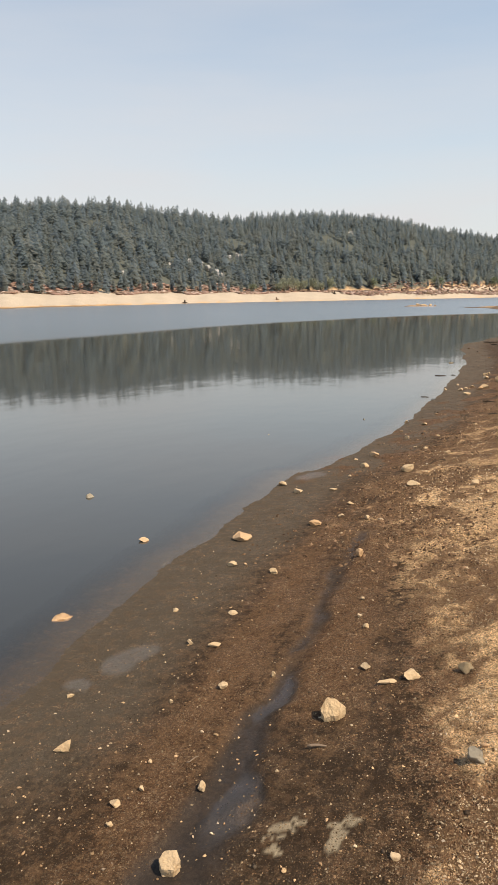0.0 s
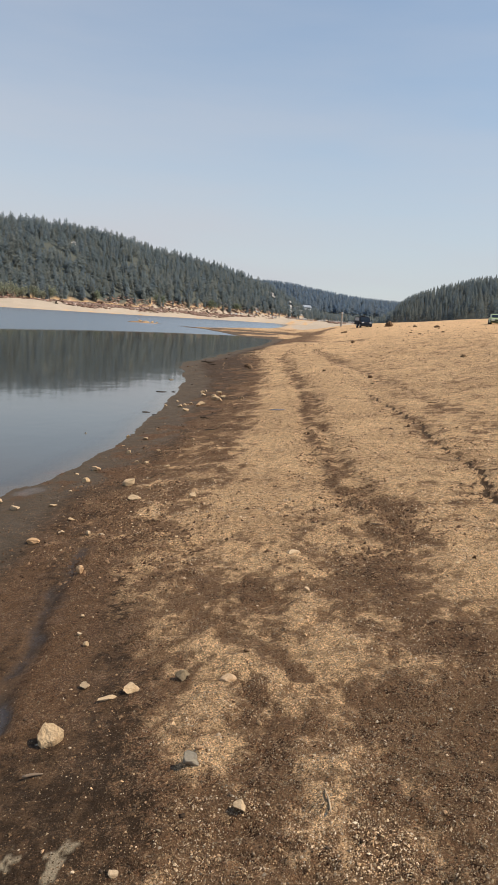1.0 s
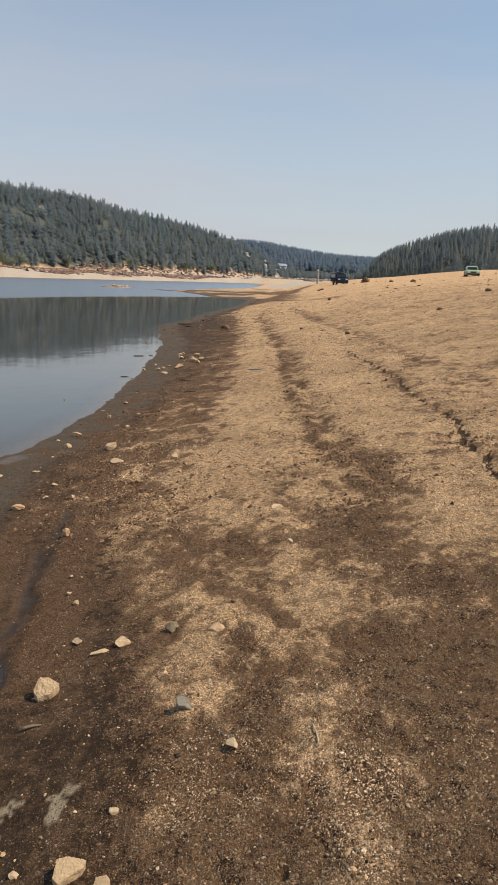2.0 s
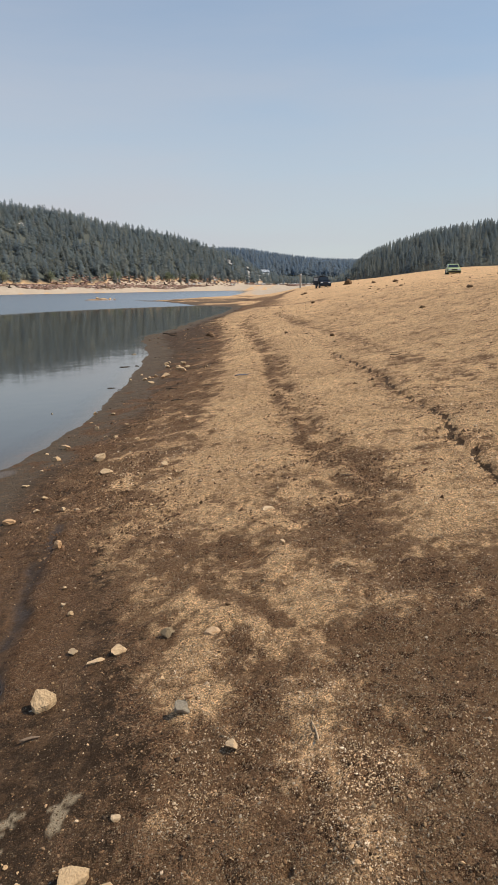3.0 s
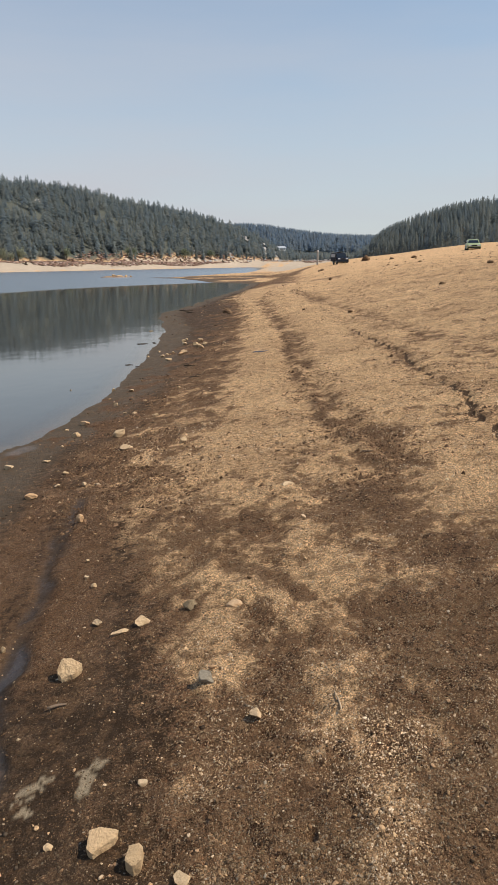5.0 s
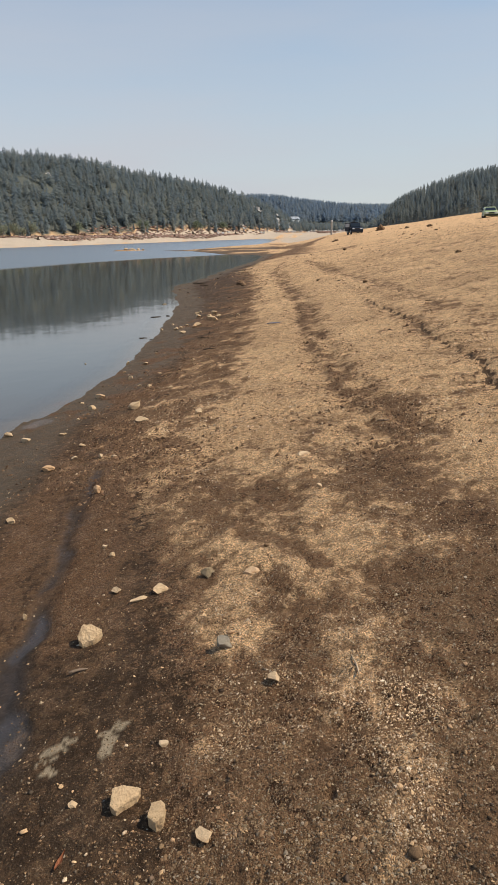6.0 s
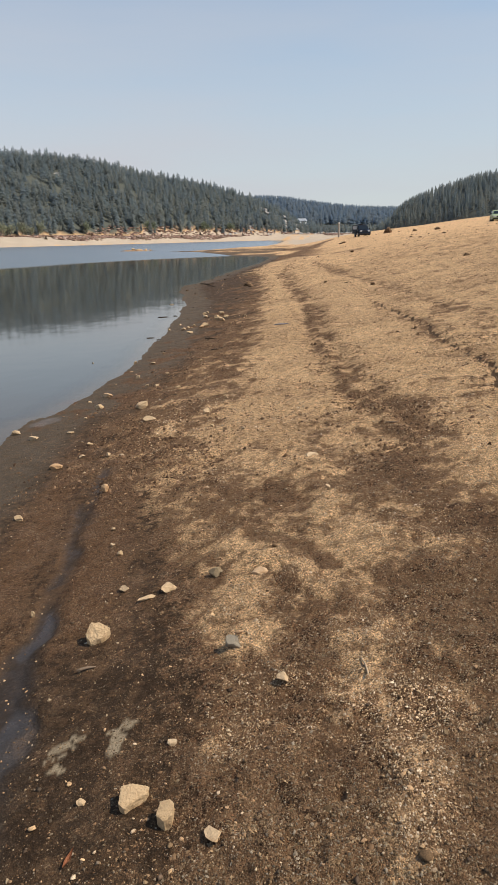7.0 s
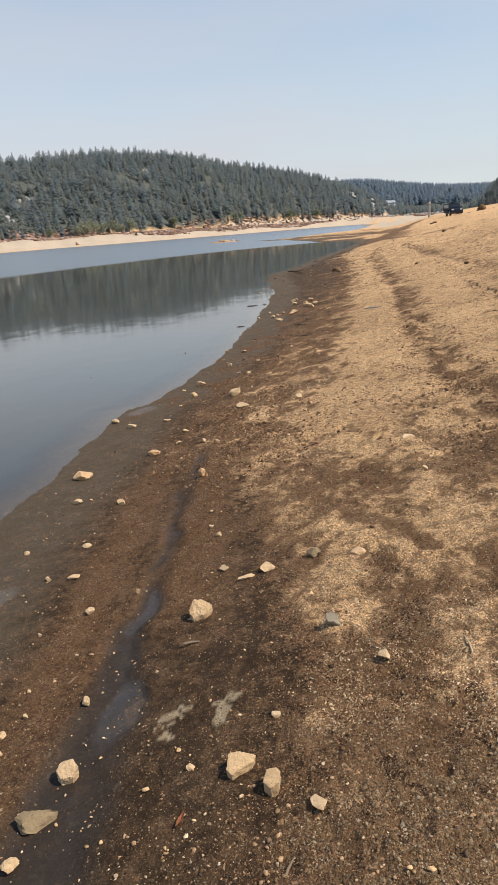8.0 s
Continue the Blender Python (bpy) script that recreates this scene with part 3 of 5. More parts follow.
def relief(x, y):
    """Small forms on the land round the camera: lumps, ruts, wheel tracks and the washed-out ledge."""
    s = x - shore_x(y)
    land = smooth(s, 0.0, 0.5)
    dry = smooth(course(x, y, EDGE_Y, EDGE_X), -0.3, 0.2)
    lumps = (fbm(x * 3.1, y * 3.1, 4, 1) - 0.5) * (0.007 + 0.045 * dry) + (fbm(x * 13, y * 13, 3, 2) - 0.5) * (0.007 + 0.034 * dry) + (fbm(x * 30, y * 30, 3, 24) - 0.5) * (0.006 + 0.012 * dry) * (1 - smooth(y, 9, 16))
    scallop = (np.abs(fbm(x * 1.4, y * 4.5, 4, 3) - 0.5) - 0.12) * 0.05 * dry * smooth(y, 3, 9)
    z = (lumps + scallop) * (0.35 + 0.65 * land)
    flat = np.maximum(rut_mask(x, y), pool_mask(x, y))
    z = z * (1 - 0.85 * flat) - 0.030 * flat * smooth(s, 0.4, 0.9)
    bank = smooth(course(x, y, LEDGE_Y, LEDGE_X), -0.02, 0.10) * (1 - smooth(course(x, y, LEDGE_Y, LEDGE_X), 0.1, 0.9)) * smooth(y, 4, 5) * (1 - smooth(y, 11, 15))
    z = z - 0.03 * ledge_mask(x, y) + 0.02 * bank
    track = np.exp(-((np.abs(course(x, y, DARK_Y, DARK_X)) - 0.13) / 0.10) ** 2) * smooth(y, 3.5, 6)
    z = z - 0.035 * track * (1 - smooth(y, 40, 70)) + 0.014 * spots(x, y, LIGHT_SPOTS[:8]) - 0.012 * spots(x, y, DARK_SPOTS[:8])
    hole = np.exp(-(((x - 0.11) / 0.022) ** 2 + ((y - 1.6) / 0.035) ** 2))
    z = z - 0.035 * hole
    rolling = (fbm(x * 0.35, y * 0.35, 3, 4) - 0.5) * 0.22 * smooth(y, 14, 30) * smooth(s, 1.5, 6)
    return (z + rolling) * (1 - smooth(np.hypot(x, y), 60, 120))


def land(x, y):
    """The height of the ground with all its forms."""
    return height(x, y) + relief(x, y)


def land_at(x, y):
    return float(land(np.array([x]), np.array([y]))[0])


def polar_rows(near, far):
    r = [0.0005, 0.12, 0.25]
    while r[-1] < far:
        r.append(r[-1] * (1.009 if 0.9 < r[-1] < near else 1.02))
    return np.array(r)


def polar_grid(rows, columns):
    """Points on rings round the place where the path begins, denser near by, and their quads."""
    a, r = np.meshgrid(columns, rows)
    x, y = r * np.sin(a), r * np.cos(a)
    n, m = a.shape
    i = np.arange(n - 1)[:, None] * m + np.arange(m - 1)[None, :]
    faces = np.stack([i, i + 1, i + m + 1, i + m], -1).reshape(-1, 4)
    return x.ravel(), y.ravel(), faces


AZ = np.radians(np.concatenate([np.arange(-180, -56, 3.0), np.arange(-56, 26, 0.27), np.arange(27, 180, 3.0), [180.0]]))


def build_ground():
    x, y, faces = polar_grid(polar_rows(45, 3000), AZ)
    z = land(x, y)
    r = np.hypot(x, y)
    z = z + (fbm(x * 0.03, y * 0.03, 4, 6) - 0.5) * 7 * smooth(z, 5, 14)
    me = array_mesh("ground", np.stack([x, y, z], 1), faces)
    s = x - shore_x(y)
    far_side = smooth(-s, 3, 12) * smooth(z, 0.02, 0.35) * np.maximum(smooth(-x, 15, 18), smooth(y, 160, 220))
    edge = course(x, y, EDGE_Y, EDGE_X) + (0.30 + 0.5 * smooth(y, 5, 12)) * (fbm(x * 3.2, y * 2.2, 5, 11) - 0.5)
    frayed = smooth(y, 3.5, 6) * (1 - smooth(y, 34, 60))
    edge = edge + frayed * (1.7 * (fbm(x * 7, y * 5, 5, 63) - 0.5) + 1.6 * (fbm(x * 1.6, y * 3, 4, 64) - 0.5))
    dry = smooth(edge, -0.26 - 0.1 * smooth(y, 3, 5) - 0.6 * smooth(y, 4.5, 7), 0.24 + 0.2 * smooth(y, 5, 8))
    bands = smooth(fbm(x * 0.22, y * 0.16, 4, 58) + 0.22 * smooth(y + 2.2 * x, 92, 125) - 0.06, 0.42, 0.58)
    spit_dry = (0.35 + 0.65 * bands) * smooth(spit(x, y), 0.0, 0.1) * smooth(y, 64, 74)
    dry = np.maximum(dry * smooth(s, 0.5, 1.2), np.maximum(far_side, spit_dry))
    wx, wy = x + 0.30 * (fbm(x * 2.6, y * 1.6, 5, 53) - 0.5), y + 0.3 * (fbm(x * 2.6 + 9, y * 2.6, 4, 54) - 0.5)
    yy = y + 1.6 * (fbm(x * 2.2, y * 1.0, 4, 60) - 0.5)
    mottled = fbm(x * 5.5, y * 3.0, 5, 13)
    near = 1 - smooth(yy, 3.2, 6.4)
    lane = np.exp(-(course(wx, wy, DARK_Y, DARK_X) / np.interp(y, [2, 5, 7, 10, 20], [0.22, 0.30, 0.26, 0.20, 0.22])) ** 2) * (0.45 + 0.45 * smooth(y, 3.6, 5.0)) * (1 - smooth(y, 26, 48))
    outer = np.exp(-((course(wx, wy, LEDGE_Y, LEDGE_X) + 0.02) / 0.11) ** 2) * smooth(y, 6, 9) * (1 - smooth(y, 28, 42)) * 0.45
    far_lane = np.exp(-(course(wx, wy, [8, 11, 16, 22, 30, 40], [2.7, 2.75, 2.5, 1.9, 1.2, 1.5]) / 0.25) ** 2) * smooth(y, 8, 12) * (1 - smooth(y, 30, 42)) * 0.4
    pale = np.exp(-(course(wx, wy, PALE_Y, PALE_X) / 0.42) ** 2) * smooth(yy, 3.2, 6.2) * (1 - smooth(y, 30, 45))
    crest = np.exp(-(course(wx, wy, CREST_Y, CREST_X) / 0.45) ** 2) * smooth(y, 5.8, 7.2) * (1 - smooth(y, 20, 30))
    margin = np.exp(-(np.maximum(edge, 0) / 0.55) ** 2) * smooth(y, 3, 5) * (1 - smooth(y, 26, 36))
    brown = (1 - smooth(course(wx, wy, PALE_Y, PALE_X) + 0.40 + 0.9 * (mottled - 0.5), -0.35, 0.30)) * smooth(y, 4.6, 6.2) * (1 - smooth(y, 26, 36))
    wash = smooth(fbm(x * 1.1 + 5, y * 0.9, 5, 12), 0.44, 0.62) * smooth(y, 4, 6) * (1 - smooth(y, 30, 90))
    damp = (0.69 + 0.27 * (1 - smooth(yy, 2.0, 3.3))) * near + (1 - near) * 0.02 + lane * (0.30 + 0.75 * smooth(0.45 * fbm(x * 3, y * 1.6, 4, 56) + 0.55 * fbm(x * 9, y * 8, 4, 62), 0.36, 0.62)) + outer + far_lane + 0.52 * margin * (1 - near) + 0.40 * brown + 0.18 * wash
    damp = damp - 0.55 * pale - 0.46 * crest + (0.6 + 0.7 * near) * (mottled - 0.5) + 1.3 * near * (fbm(x * 14, y * 11, 4, 57) - 0.5) + 1.9 * frayed * (fbm(x * 8, y * 7, 5, 66) - 0.5) + 0.65 * (fbm(x * 1.6, y * 5.0, 4, 55) - 0.5) * smooth(y, 4, 8)
    damp = damp - 0.72 * spots(x, y, LIGHT_SPOTS) - 0.26 * spots(x, y, FAINT_SPOTS) + 0.42 * spots(x, y, DARK_SPOTS, 0.34)
    arc = np.exp(-(course(x, y, [50, 55.6, 66, 76, 93, 110, 127], [-1.6, -1.0, 0.0, 1.7, 3.4, 5.2, 8]) / 0.9) ** 2) * smooth(y, 50, 60) * (1 - smooth(y, 118, 130))
    arc = arc + np.exp(-(course(x, y, [40, 48, 56, 66], [5.2, 3.6, 1.4, 0.2]) / 0.5) ** 2) * smooth(y, 40, 46) * 0.6 * (1 - smooth(y, 60, 68))
    arc = np.clip(arc * (0.7 + 1.1 * fbm(x * 0.8, y * 0.4, 3, 19)), 0, 1.2)
    damp = damp + arc + (1.0 - 0.9 * bands) * smooth(y, 50, 66) * (1 - smooth(s, 2, 7)) * (1 - smooth(y, 150, 200)) + far_side * 0.25 * smooth(fbm(x * 0.08, y * 0.08, 4, 14), 0.5, 0.7)
    red = np.exp(-((course(x, y, RUT_Y, RUT_X) - 0.20) / 0.13) ** 2) * smooth(y, 2.3, 3.0) * (1 - smooth(y, 5, 7.5)) * 0.9
    red = red + 0.5 * np.exp(-((course(x, y, RUT_Y, RUT_X) + 0.26) / 0.14) ** 2) * (1 - smooth(y, 4, 7)) + 1.5 * smooth(fbm(x * 3, y * 2, 5, 68), 0.42, 0.6) * np.exp(-((edge + 0.25) / 0.45) ** 2) * smooth(y, 5, 8) * (1 - smooth(y, 26, 36)) + 0.32 * smooth(s, 0.35, 0.9) * (1 - smooth(y, 6, 11)) * (1 - 0.65 * smooth(course(x, y, RUT_Y, RUT_X), 0.0, 0.25) * (1 - smooth(y, 2.0, 3.0)))
    red = red * (0.6 + 0.4 * smooth(y, 1.3, 2.3))
    clay = smooth(spots(x + 0.05 * (fbm(x * 14, y * 14, 3, 15) - 0.5), y + 0.1 * (fbm(x * 14, y * 14, 3, 16) - 0.5), CLAY_SPOTS, 0.03) - 0.7 * fbm(x * 26, y * 26, 3, 17), -0.12, 0.04)
    sand = (1 - 0.85 * np.clip(arc, 0, 1)) * np.maximum(far_side * 0.85, (0.6 * smooth(y, 12, 40) * smooth(s, 2.5, 7) + 0.8 * smooth(y, 130, 170)) * (1 - 0.7 * np.clip(damp, 0, 1)))
    high_foot = 2.8 * smooth(np.degrees(np.arctan2(x, y)), -19, -14) * (1 - smooth(np.degrees(np.arctan2(x, y)), 5, 8)) * (r > 400)
    wood = smooth(z - high_foot + 2 * (fbm(x * 0.1, y * 0.1, 3, 18) - 0.5), 4.3, 5.6) * smooth(r, 150, 220)
    for name, values in (("dry", dry), ("damp", np.clip(damp, -0.5, 1.3)), ("rut", rut_mask(x, y)), ("red", np.clip(red, 0, 1)), ("clay", clay), ("sand", sand * (1 - wood)), ("wood", wood), ("cut", ledge_mask(x, y)), ("pool", pool_mask(x, y)), ("silt", (1 - smooth(s, 0.35, 1.1)) * smooth(y, 1.0, 2.4))):
        set_floats(me, name, values)
    me.materials.append(GROUND)
    me.polygons.foreach_set("use_smooth", np.ones(len(me.polygons), dtype=bool))
    tagged(new("ground", me), "brown wet mud and pale dry sandy shore", "ground", kind="structure")


def build_water():
    x, y, faces = polar_grid(polar_rows(1.0, 900), np.radians(np.concatenate([np.arange(-180, -56, 3.0), np.arange(-56, 12, 0.36)])))
    bed = land(x, y)
    low = (bed < 0.03)[faces].any(axis=1)
    faces = faces[low]
    used = np.unique(faces)
    index = np.full(len(x), -1)
    index[used] = np.arange(len(used))
    x, y, bed = x[used], y[used], bed[used]
    me = array_mesh("water", np.stack([x, y, np.zeros_like(x)], 1), index[faces])
    calm_x = np.interp(y, [-50, 0, 28, 48, 60, 70, 76, 84], [-24, -22, -20.5, -18.5, -14.5, -9, -4, 4])
    gust = 5 * (fbm(x * 0.05, y * 0.05, 3, 21) - 0.5)
    wind = smooth(calm_x - x + gust * smooth(y, 20, 40) * 0.6, 0.0, 3.0 + 0.04 * np.hypot(x, y))
    set_floats(me, "wind", wind * (0.8 + 0.4 * fbm(x * 0.02, y * 0.15, 3, 22)))
    set_floats(me, "depth", np.clip(-bed, 0, 3))
    me.materials.append(WATER)
    me.polygons.foreach_set("use_smooth", np.ones(len(me.polygons), dtype=bool))
    tagged(new("water", me), "still lake water mirroring the wooded hill", "water", kind="structure")


build_ground()
build_water()


# ---- woods ----
def conifer(rng, sprays, bare=0.12, width=0.17):
    """A conifer one unit high: a crown of many drooping branch sprays round the stem, two triangles each."""
    verts, faces = [], []
    for k in range(sprays):
        f = (k + rng.uniform(0, 1)) / sprays
        z = bare + (0.96 - bare) * f ** 0.9
        a = k * 2.4 + rng.normal(0, 0.35)
        reach = (width * (1 - f) ** 0.6 * (0.72 + 0.28 * min(f / 0.3, 1)) + 0.02) * rng.uniform(0.6, 1.25)
        half = reach * rng.uniform(0.40, 0.62)
        drop = reach * rng.uniform(0.25, 0.8)
        rise = 0.05 + 0.05 * (1 - f) * rng.uniform(0.5, 1.5)
        c, s, n = math.cos(a), math.sin(a), len(verts)
        verts += [(0, 0, min(z + rise, 1.0)), (0.55 * reach * c - half * s, 0.55 * reach * s + half * c, z - 0.4 * drop), (reach * c, reach * s, z - drop * rng.uniform(0.5, 1.0)), (0.55 * reach * c + half * s, 0.55 * reach * s - half * c, z - 0.4 * drop)]
        faces += [(n, n + 2, n + 1), (n, n + 3, n + 2)]
    verts, faces = np.array(verts), np.array(faces)
    a, b, c = (verts[faces[:, k]] for k in range(3))
    turned = ((np.cross(b - a, c - a)) * ((a + b + c) / 3 * (1, 1, 0) + (0, 0, 0.03))).sum(1) < 0
    faces[turned] = faces[turned][:, ::-1]
    return verts, faces


def soft_normals(verts, lift=2.2):
    """Normals that fan out from a tree's stem, so that the crown takes light as one mass."""
    n = verts * (1, 1, 0)
    n = n / np.maximum(np.linalg.norm(n, axis=1, keepdims=True), 0.02) + (0, 0, lift)
    return n / np.linalg.norm(n, axis=1, keepdims=True)


def stem(bare, thick=0.012):
    a = np.array([(math.cos(t), math.sin(t)) for t in (0, 2.1, 4.2)]) * thick
    verts = np.array([(x, y, -0.04) for x, y in a] + [(x * 0.5, y * 0.5, bare + 0.3) for x, y in a])
    faces = np.array([(i, (i + 1) % 3, 3 + (i + 1) % 3) for i in range(3)] + [(i, 3 + (i + 1) % 3, 3 + i) for i in range(3)])
    return verts, faces


def plant_forest(name, label, spots_xy, sizes, kinds, tints, rng):
    all_v, all_f, all_c, all_n, base = [], [], [], [], 0
    pick = rng.integers(0, len(kinds), len(spots_xy))
    turns, shade = rng.uniform(0, 6.28, len(spots_xy)), rng.uniform(0.86, 1.12, len(spots_xy))
    zs = land(spots_xy[:, 0], spots_xy[:, 1])
    for k, ((v, f), (sv, sf)) in enumerate(kinds):
        for i in np.nonzero(pick == k)[0]:
            c, s = math.cos(turns[i]), math.sin(turns[i])
            w = np.concatenate([v, sv])
            q = np.stack([w[:, 0] * c - w[:, 1] * s, w[:, 0] * s + w[:, 1] * c, w[:, 2]], 1) * sizes[i]
            all_v.append(q + (spots_xy[i, 0], spots_xy[i, 1], zs[i] + 0.0))
            all_n.append(soft_normals(q))
            all_f.append(np.concatenate([f, sf + len(v)]) + base)
            col = np.tile(tints[rng.integers(0, len(tints))] * shade[i], (len(w), 1))
            col[len(v):] = (0.20, 0.17, 0.14)
            all_c.append(col)
            base += len(w)
    me = array_mesh(name, np.concatenate(all_v), np.concatenate(all_f))
    set_tint(me, np.concatenate(all_c))
    me.polygons.foreach_set("use_smooth", np.ones(len(me.polygons), dtype=bool))
    me.normals_split_custom_set_from_vertices(np.concatenate(all_n).astype(np.float32))
    me.materials.append(NEEDLES)
    return tagged(new(name, me), label, "forest", kind="stuff")


def foot(az):
    """How far behind the top of the beach the woods begin: a belt of brush lies between them towards the end of the lake."""
    return 9 * smooth(az, -19, -14) * (1 - smooth(az, 5, 8))


def forest_spots(rng, az0, az1, density, reach=1.12):
    out = []
    r1 = max(RIDGE_R) * reach
    n = int(density * radians(az1 - az0) * r1 * r1 / 2)
    az = rng.uniform(az0, az1, n)
    r = r1 * np.sqrt(rng.uniform(0, 1, n))
    base, ridge = np.interp(az, BASE_AZ, BASE_R), np.interp(az, BASE_AZ, RIDGE_R)
    thin = fbm(r * np.sin(np.radians(az)) * 0.03, r * np.cos(np.radians(az)) * 0.03, 3, 31)
    keep = (r > base + foot(az) + 2 + 10 * rng.uniform(0, 1, n) ** 2) & (r < ridge * reach) & (thin > 0.15)
    a = np.radians(az[keep])
    return np.stack([r[keep] * np.sin(a), r[keep] * np.cos(a)], 1)


# bare granite outcrops on the far hillside: x, y, size
OUTCROPS = [(-225.6, 251.5, 3.2), (-222, 256, 3.4), (-160.3, 180.5, 1.6), (-155.6, 279.2, 3.0), (-149.2, 276.7, 2.6), (-144.3, 277.8, 3.0), (-154.2, 314.8, 3.0), (-155.2, 306.5, 2.4),
            (-154.8, 255.4, 2.0), (-157.1, 273.4, 2.2), (-151.8, 215.5, 1.6), (-133.5, 525, 4.5), (-133.7, 430.6, 3.0), (-18.0, 640, 5.0), (-3.7, 668, 5.0), (2.4, 645, 4.5),
            (16.2, 672, 4.0), (7.0, 676, 5.0), (-0.8, 617, 3.5), (10.4, 637, 3.0)]


def clear_of_outcrops(xy):
    az, r = np.degrees(np.arctan2(xy[:, 0], xy[:, 1])), np.hypot(xy[:, 0], xy[:, 1])
    keep = np.ones(len(xy), dtype=bool)
    for bx, by, size in OUTCROPS + [(15.9, 740, 7.5)]:
        baz, br = math.degrees(math.atan2(bx, by)), math.hypot(bx, by)
        keep &= ~((np.abs(az - baz) < math.degrees(size * 0.75 / br)) & (r > br - (30 if br > 600 else 7)) & (r < br + 3))
    return xy[keep]


rng = np.random.default_rng(7)
PINES = [(conifer(rng, t, b, w), stem(b)) for t, b, w in ((26, 0.03, 0.31), (26, 0.06, 0.37), (28, 0.03, 0.28), (26, 0.06, 0.34), (24, 0.05, 0.42), (26, 0.10, 0.33), (28, 0.04, 0.26))]
TALL_PINES = [(conifer(rng, 32, b, w), stem(b, 0.012)) for b, w in ((0.3, 0.13), (0.22, 0.15), (0.38, 0.14), (0.16, 0.16))]
# needle colours lightened and greyed, so the hill's haze sits in the base colour
HAZY_GREENS = np.array([(0.190, 0.228, 0.232), (0.212, 0.238, 0.226), (0.180, 0.218, 0.234), (0.226, 0.242, 0.222)])
xy = clear_of_outcrops(forest_spots(rng, -53, 2.8, 0.15, 1.06))
plant_forest("forest", "dense conifer forest on the hillside, haze-tinted grey-green", xy, rng.uniform(3.2, 6.0, len(xy)) * rng.choice([0.65, 0.85, 1, 1, 1, 1.2, 1.65], len(xy)), PINES, HAZY_GREENS, rng)
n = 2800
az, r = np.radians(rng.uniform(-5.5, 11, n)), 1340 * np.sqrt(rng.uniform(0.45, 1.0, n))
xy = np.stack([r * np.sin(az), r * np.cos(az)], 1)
# the bluer multiplier puts the haze before these far woods into their colour
plant_forest("forest", "distant conifer woods closing the valley, tinted with blue-grey haze", xy, rng.uniform(8, 14, n), PINES, HAZY_GREENS * (0.98, 1.08, 1.32), rng)
xy = forest_spots(rng, 2.8, 8.2, 0.05)
plant_forest("forest", "low conifer woods behind the end of the lake", xy, rng.uniform(3, 8, len(xy)), PINES, HAZY_GREENS, rng)
xy = forest_spots(rng, 8.2, 38, 0.085)
plant_forest("forest", "tall dark pines with bare pale stems", xy, rng.uniform(5, 9.5, len(xy)), TALL_PINES, HAZY_GREENS * 0.85, rng)


# ---- stones ----
def rock_mesh(name, seed, w, d, h, material, fine=2, rough=0.085, sink=0.15):
    """An angular stone w by d by h: a ball cut by random planes, then roughened."""
    r = random.Random(seed)
    bm = bmesh.new()
    bmesh.ops.create_icosphere(bm, subdivisions=fine, radius=1)
    cuts = []
    for _ in range(8):
        n = Vector((r.gauss(0, 1), r.gauss(0, 1), r.gauss(0, 0.8))).normalized()
        cuts.append((n, r.uniform(0.32, 0.72)))
    shift = Vector((r.uniform(-50, 50), r.uniform(-50, 50), r.uniform(-50, 50)))
    for v in bm.verts:
        for n, k in cuts:
            over = v.co.dot(n) - k
            if over > 0:
                v.co -= n * over
        v.co *= 1 + rough * (1.8 * noise.noise(v.co * 2.5 + shift) + 1.0 * noise.noise(v.co * 6 + shift) + 0.6 * noise.noise(v.co * 14 + shift))
    lo = [min(v.co[k] for v in bm.verts) for k in range(3)]
    hi = [max(v.co[k] for v in bm.verts) for k in range(3)]
    for v in bm.verts:
        v.co = Vector(((v.co.x - (lo[0] + hi[0]) / 2) * w / (hi[0] - lo[0]), (v.co.y - (lo[1] + hi[1]) / 2) * d / (hi[1] - lo[1]), ((v.co.z - lo[2]) / (hi[2] - lo[2]) - sink) * h))
    ob = part(name, bm, material)
    return ob


STONES_BY_MUD = [
    (-1.85, 2.1, 0.075, 0.045), (-1.17, 2.05, 0.037, 0.036), (-0.81, 2.97, 0.052, 0.030),
    (-1.43, 1.87, 0.040, 0.026), (-1.38, 1.77, 0.027, 0.022), (-1.42, 2.71, 0.047, 0.030), (-1.22, 2.84, 0.026, 0.036),  (-1.11, 1.34, 0.055, 0.040), (-0.65, 1.66, 0.032, 0.014), (-0.41, 1.88, 0.034, 0.014), (-1.38, 1.97, 0.021, 0.020), (-1.44, 2.12, 0.022, 0.014), (-1.6, 2.54, 0.026, 0.016), (-1.81, 3.08, 0.036, 0.028)]
STONES_BY_WATER = [
    (-2.32, 4.79, 0.15, 0.055), (-2.67, 6.47, 0.092, 0.060), (-2.4, 6.2, 0.087, 0.045), (-1.87, 5.22, 0.10, 0.045), (-2.12, 4.21, 0.071, 0.036), (-1.77, 4.13, 0.067, 0.036),
    (-2.15, 8.03, 0.12, 0.06), (-2.09, 7.41, 0.087, 0.055), (-2.11, 2.45, 0.037, 0.020), (-1.66, 3.08, 0.059, 0.020), (-2.12, 3.44, 0.041, 0.022), (-2.02, 10.31, 0.099, 0.04),
    (-2.01, 9.13, 0.059, 0.055), (-2.08, 6.31, 0.076, 0.025), (-1.76, 5.83, 0.059, 0.025), (-1.72, 5.44, 0.056, 0.030), (-1.49, 5.39, 0.036, 0.04), (-1.75, 3.48, 0.059, 0.020)]
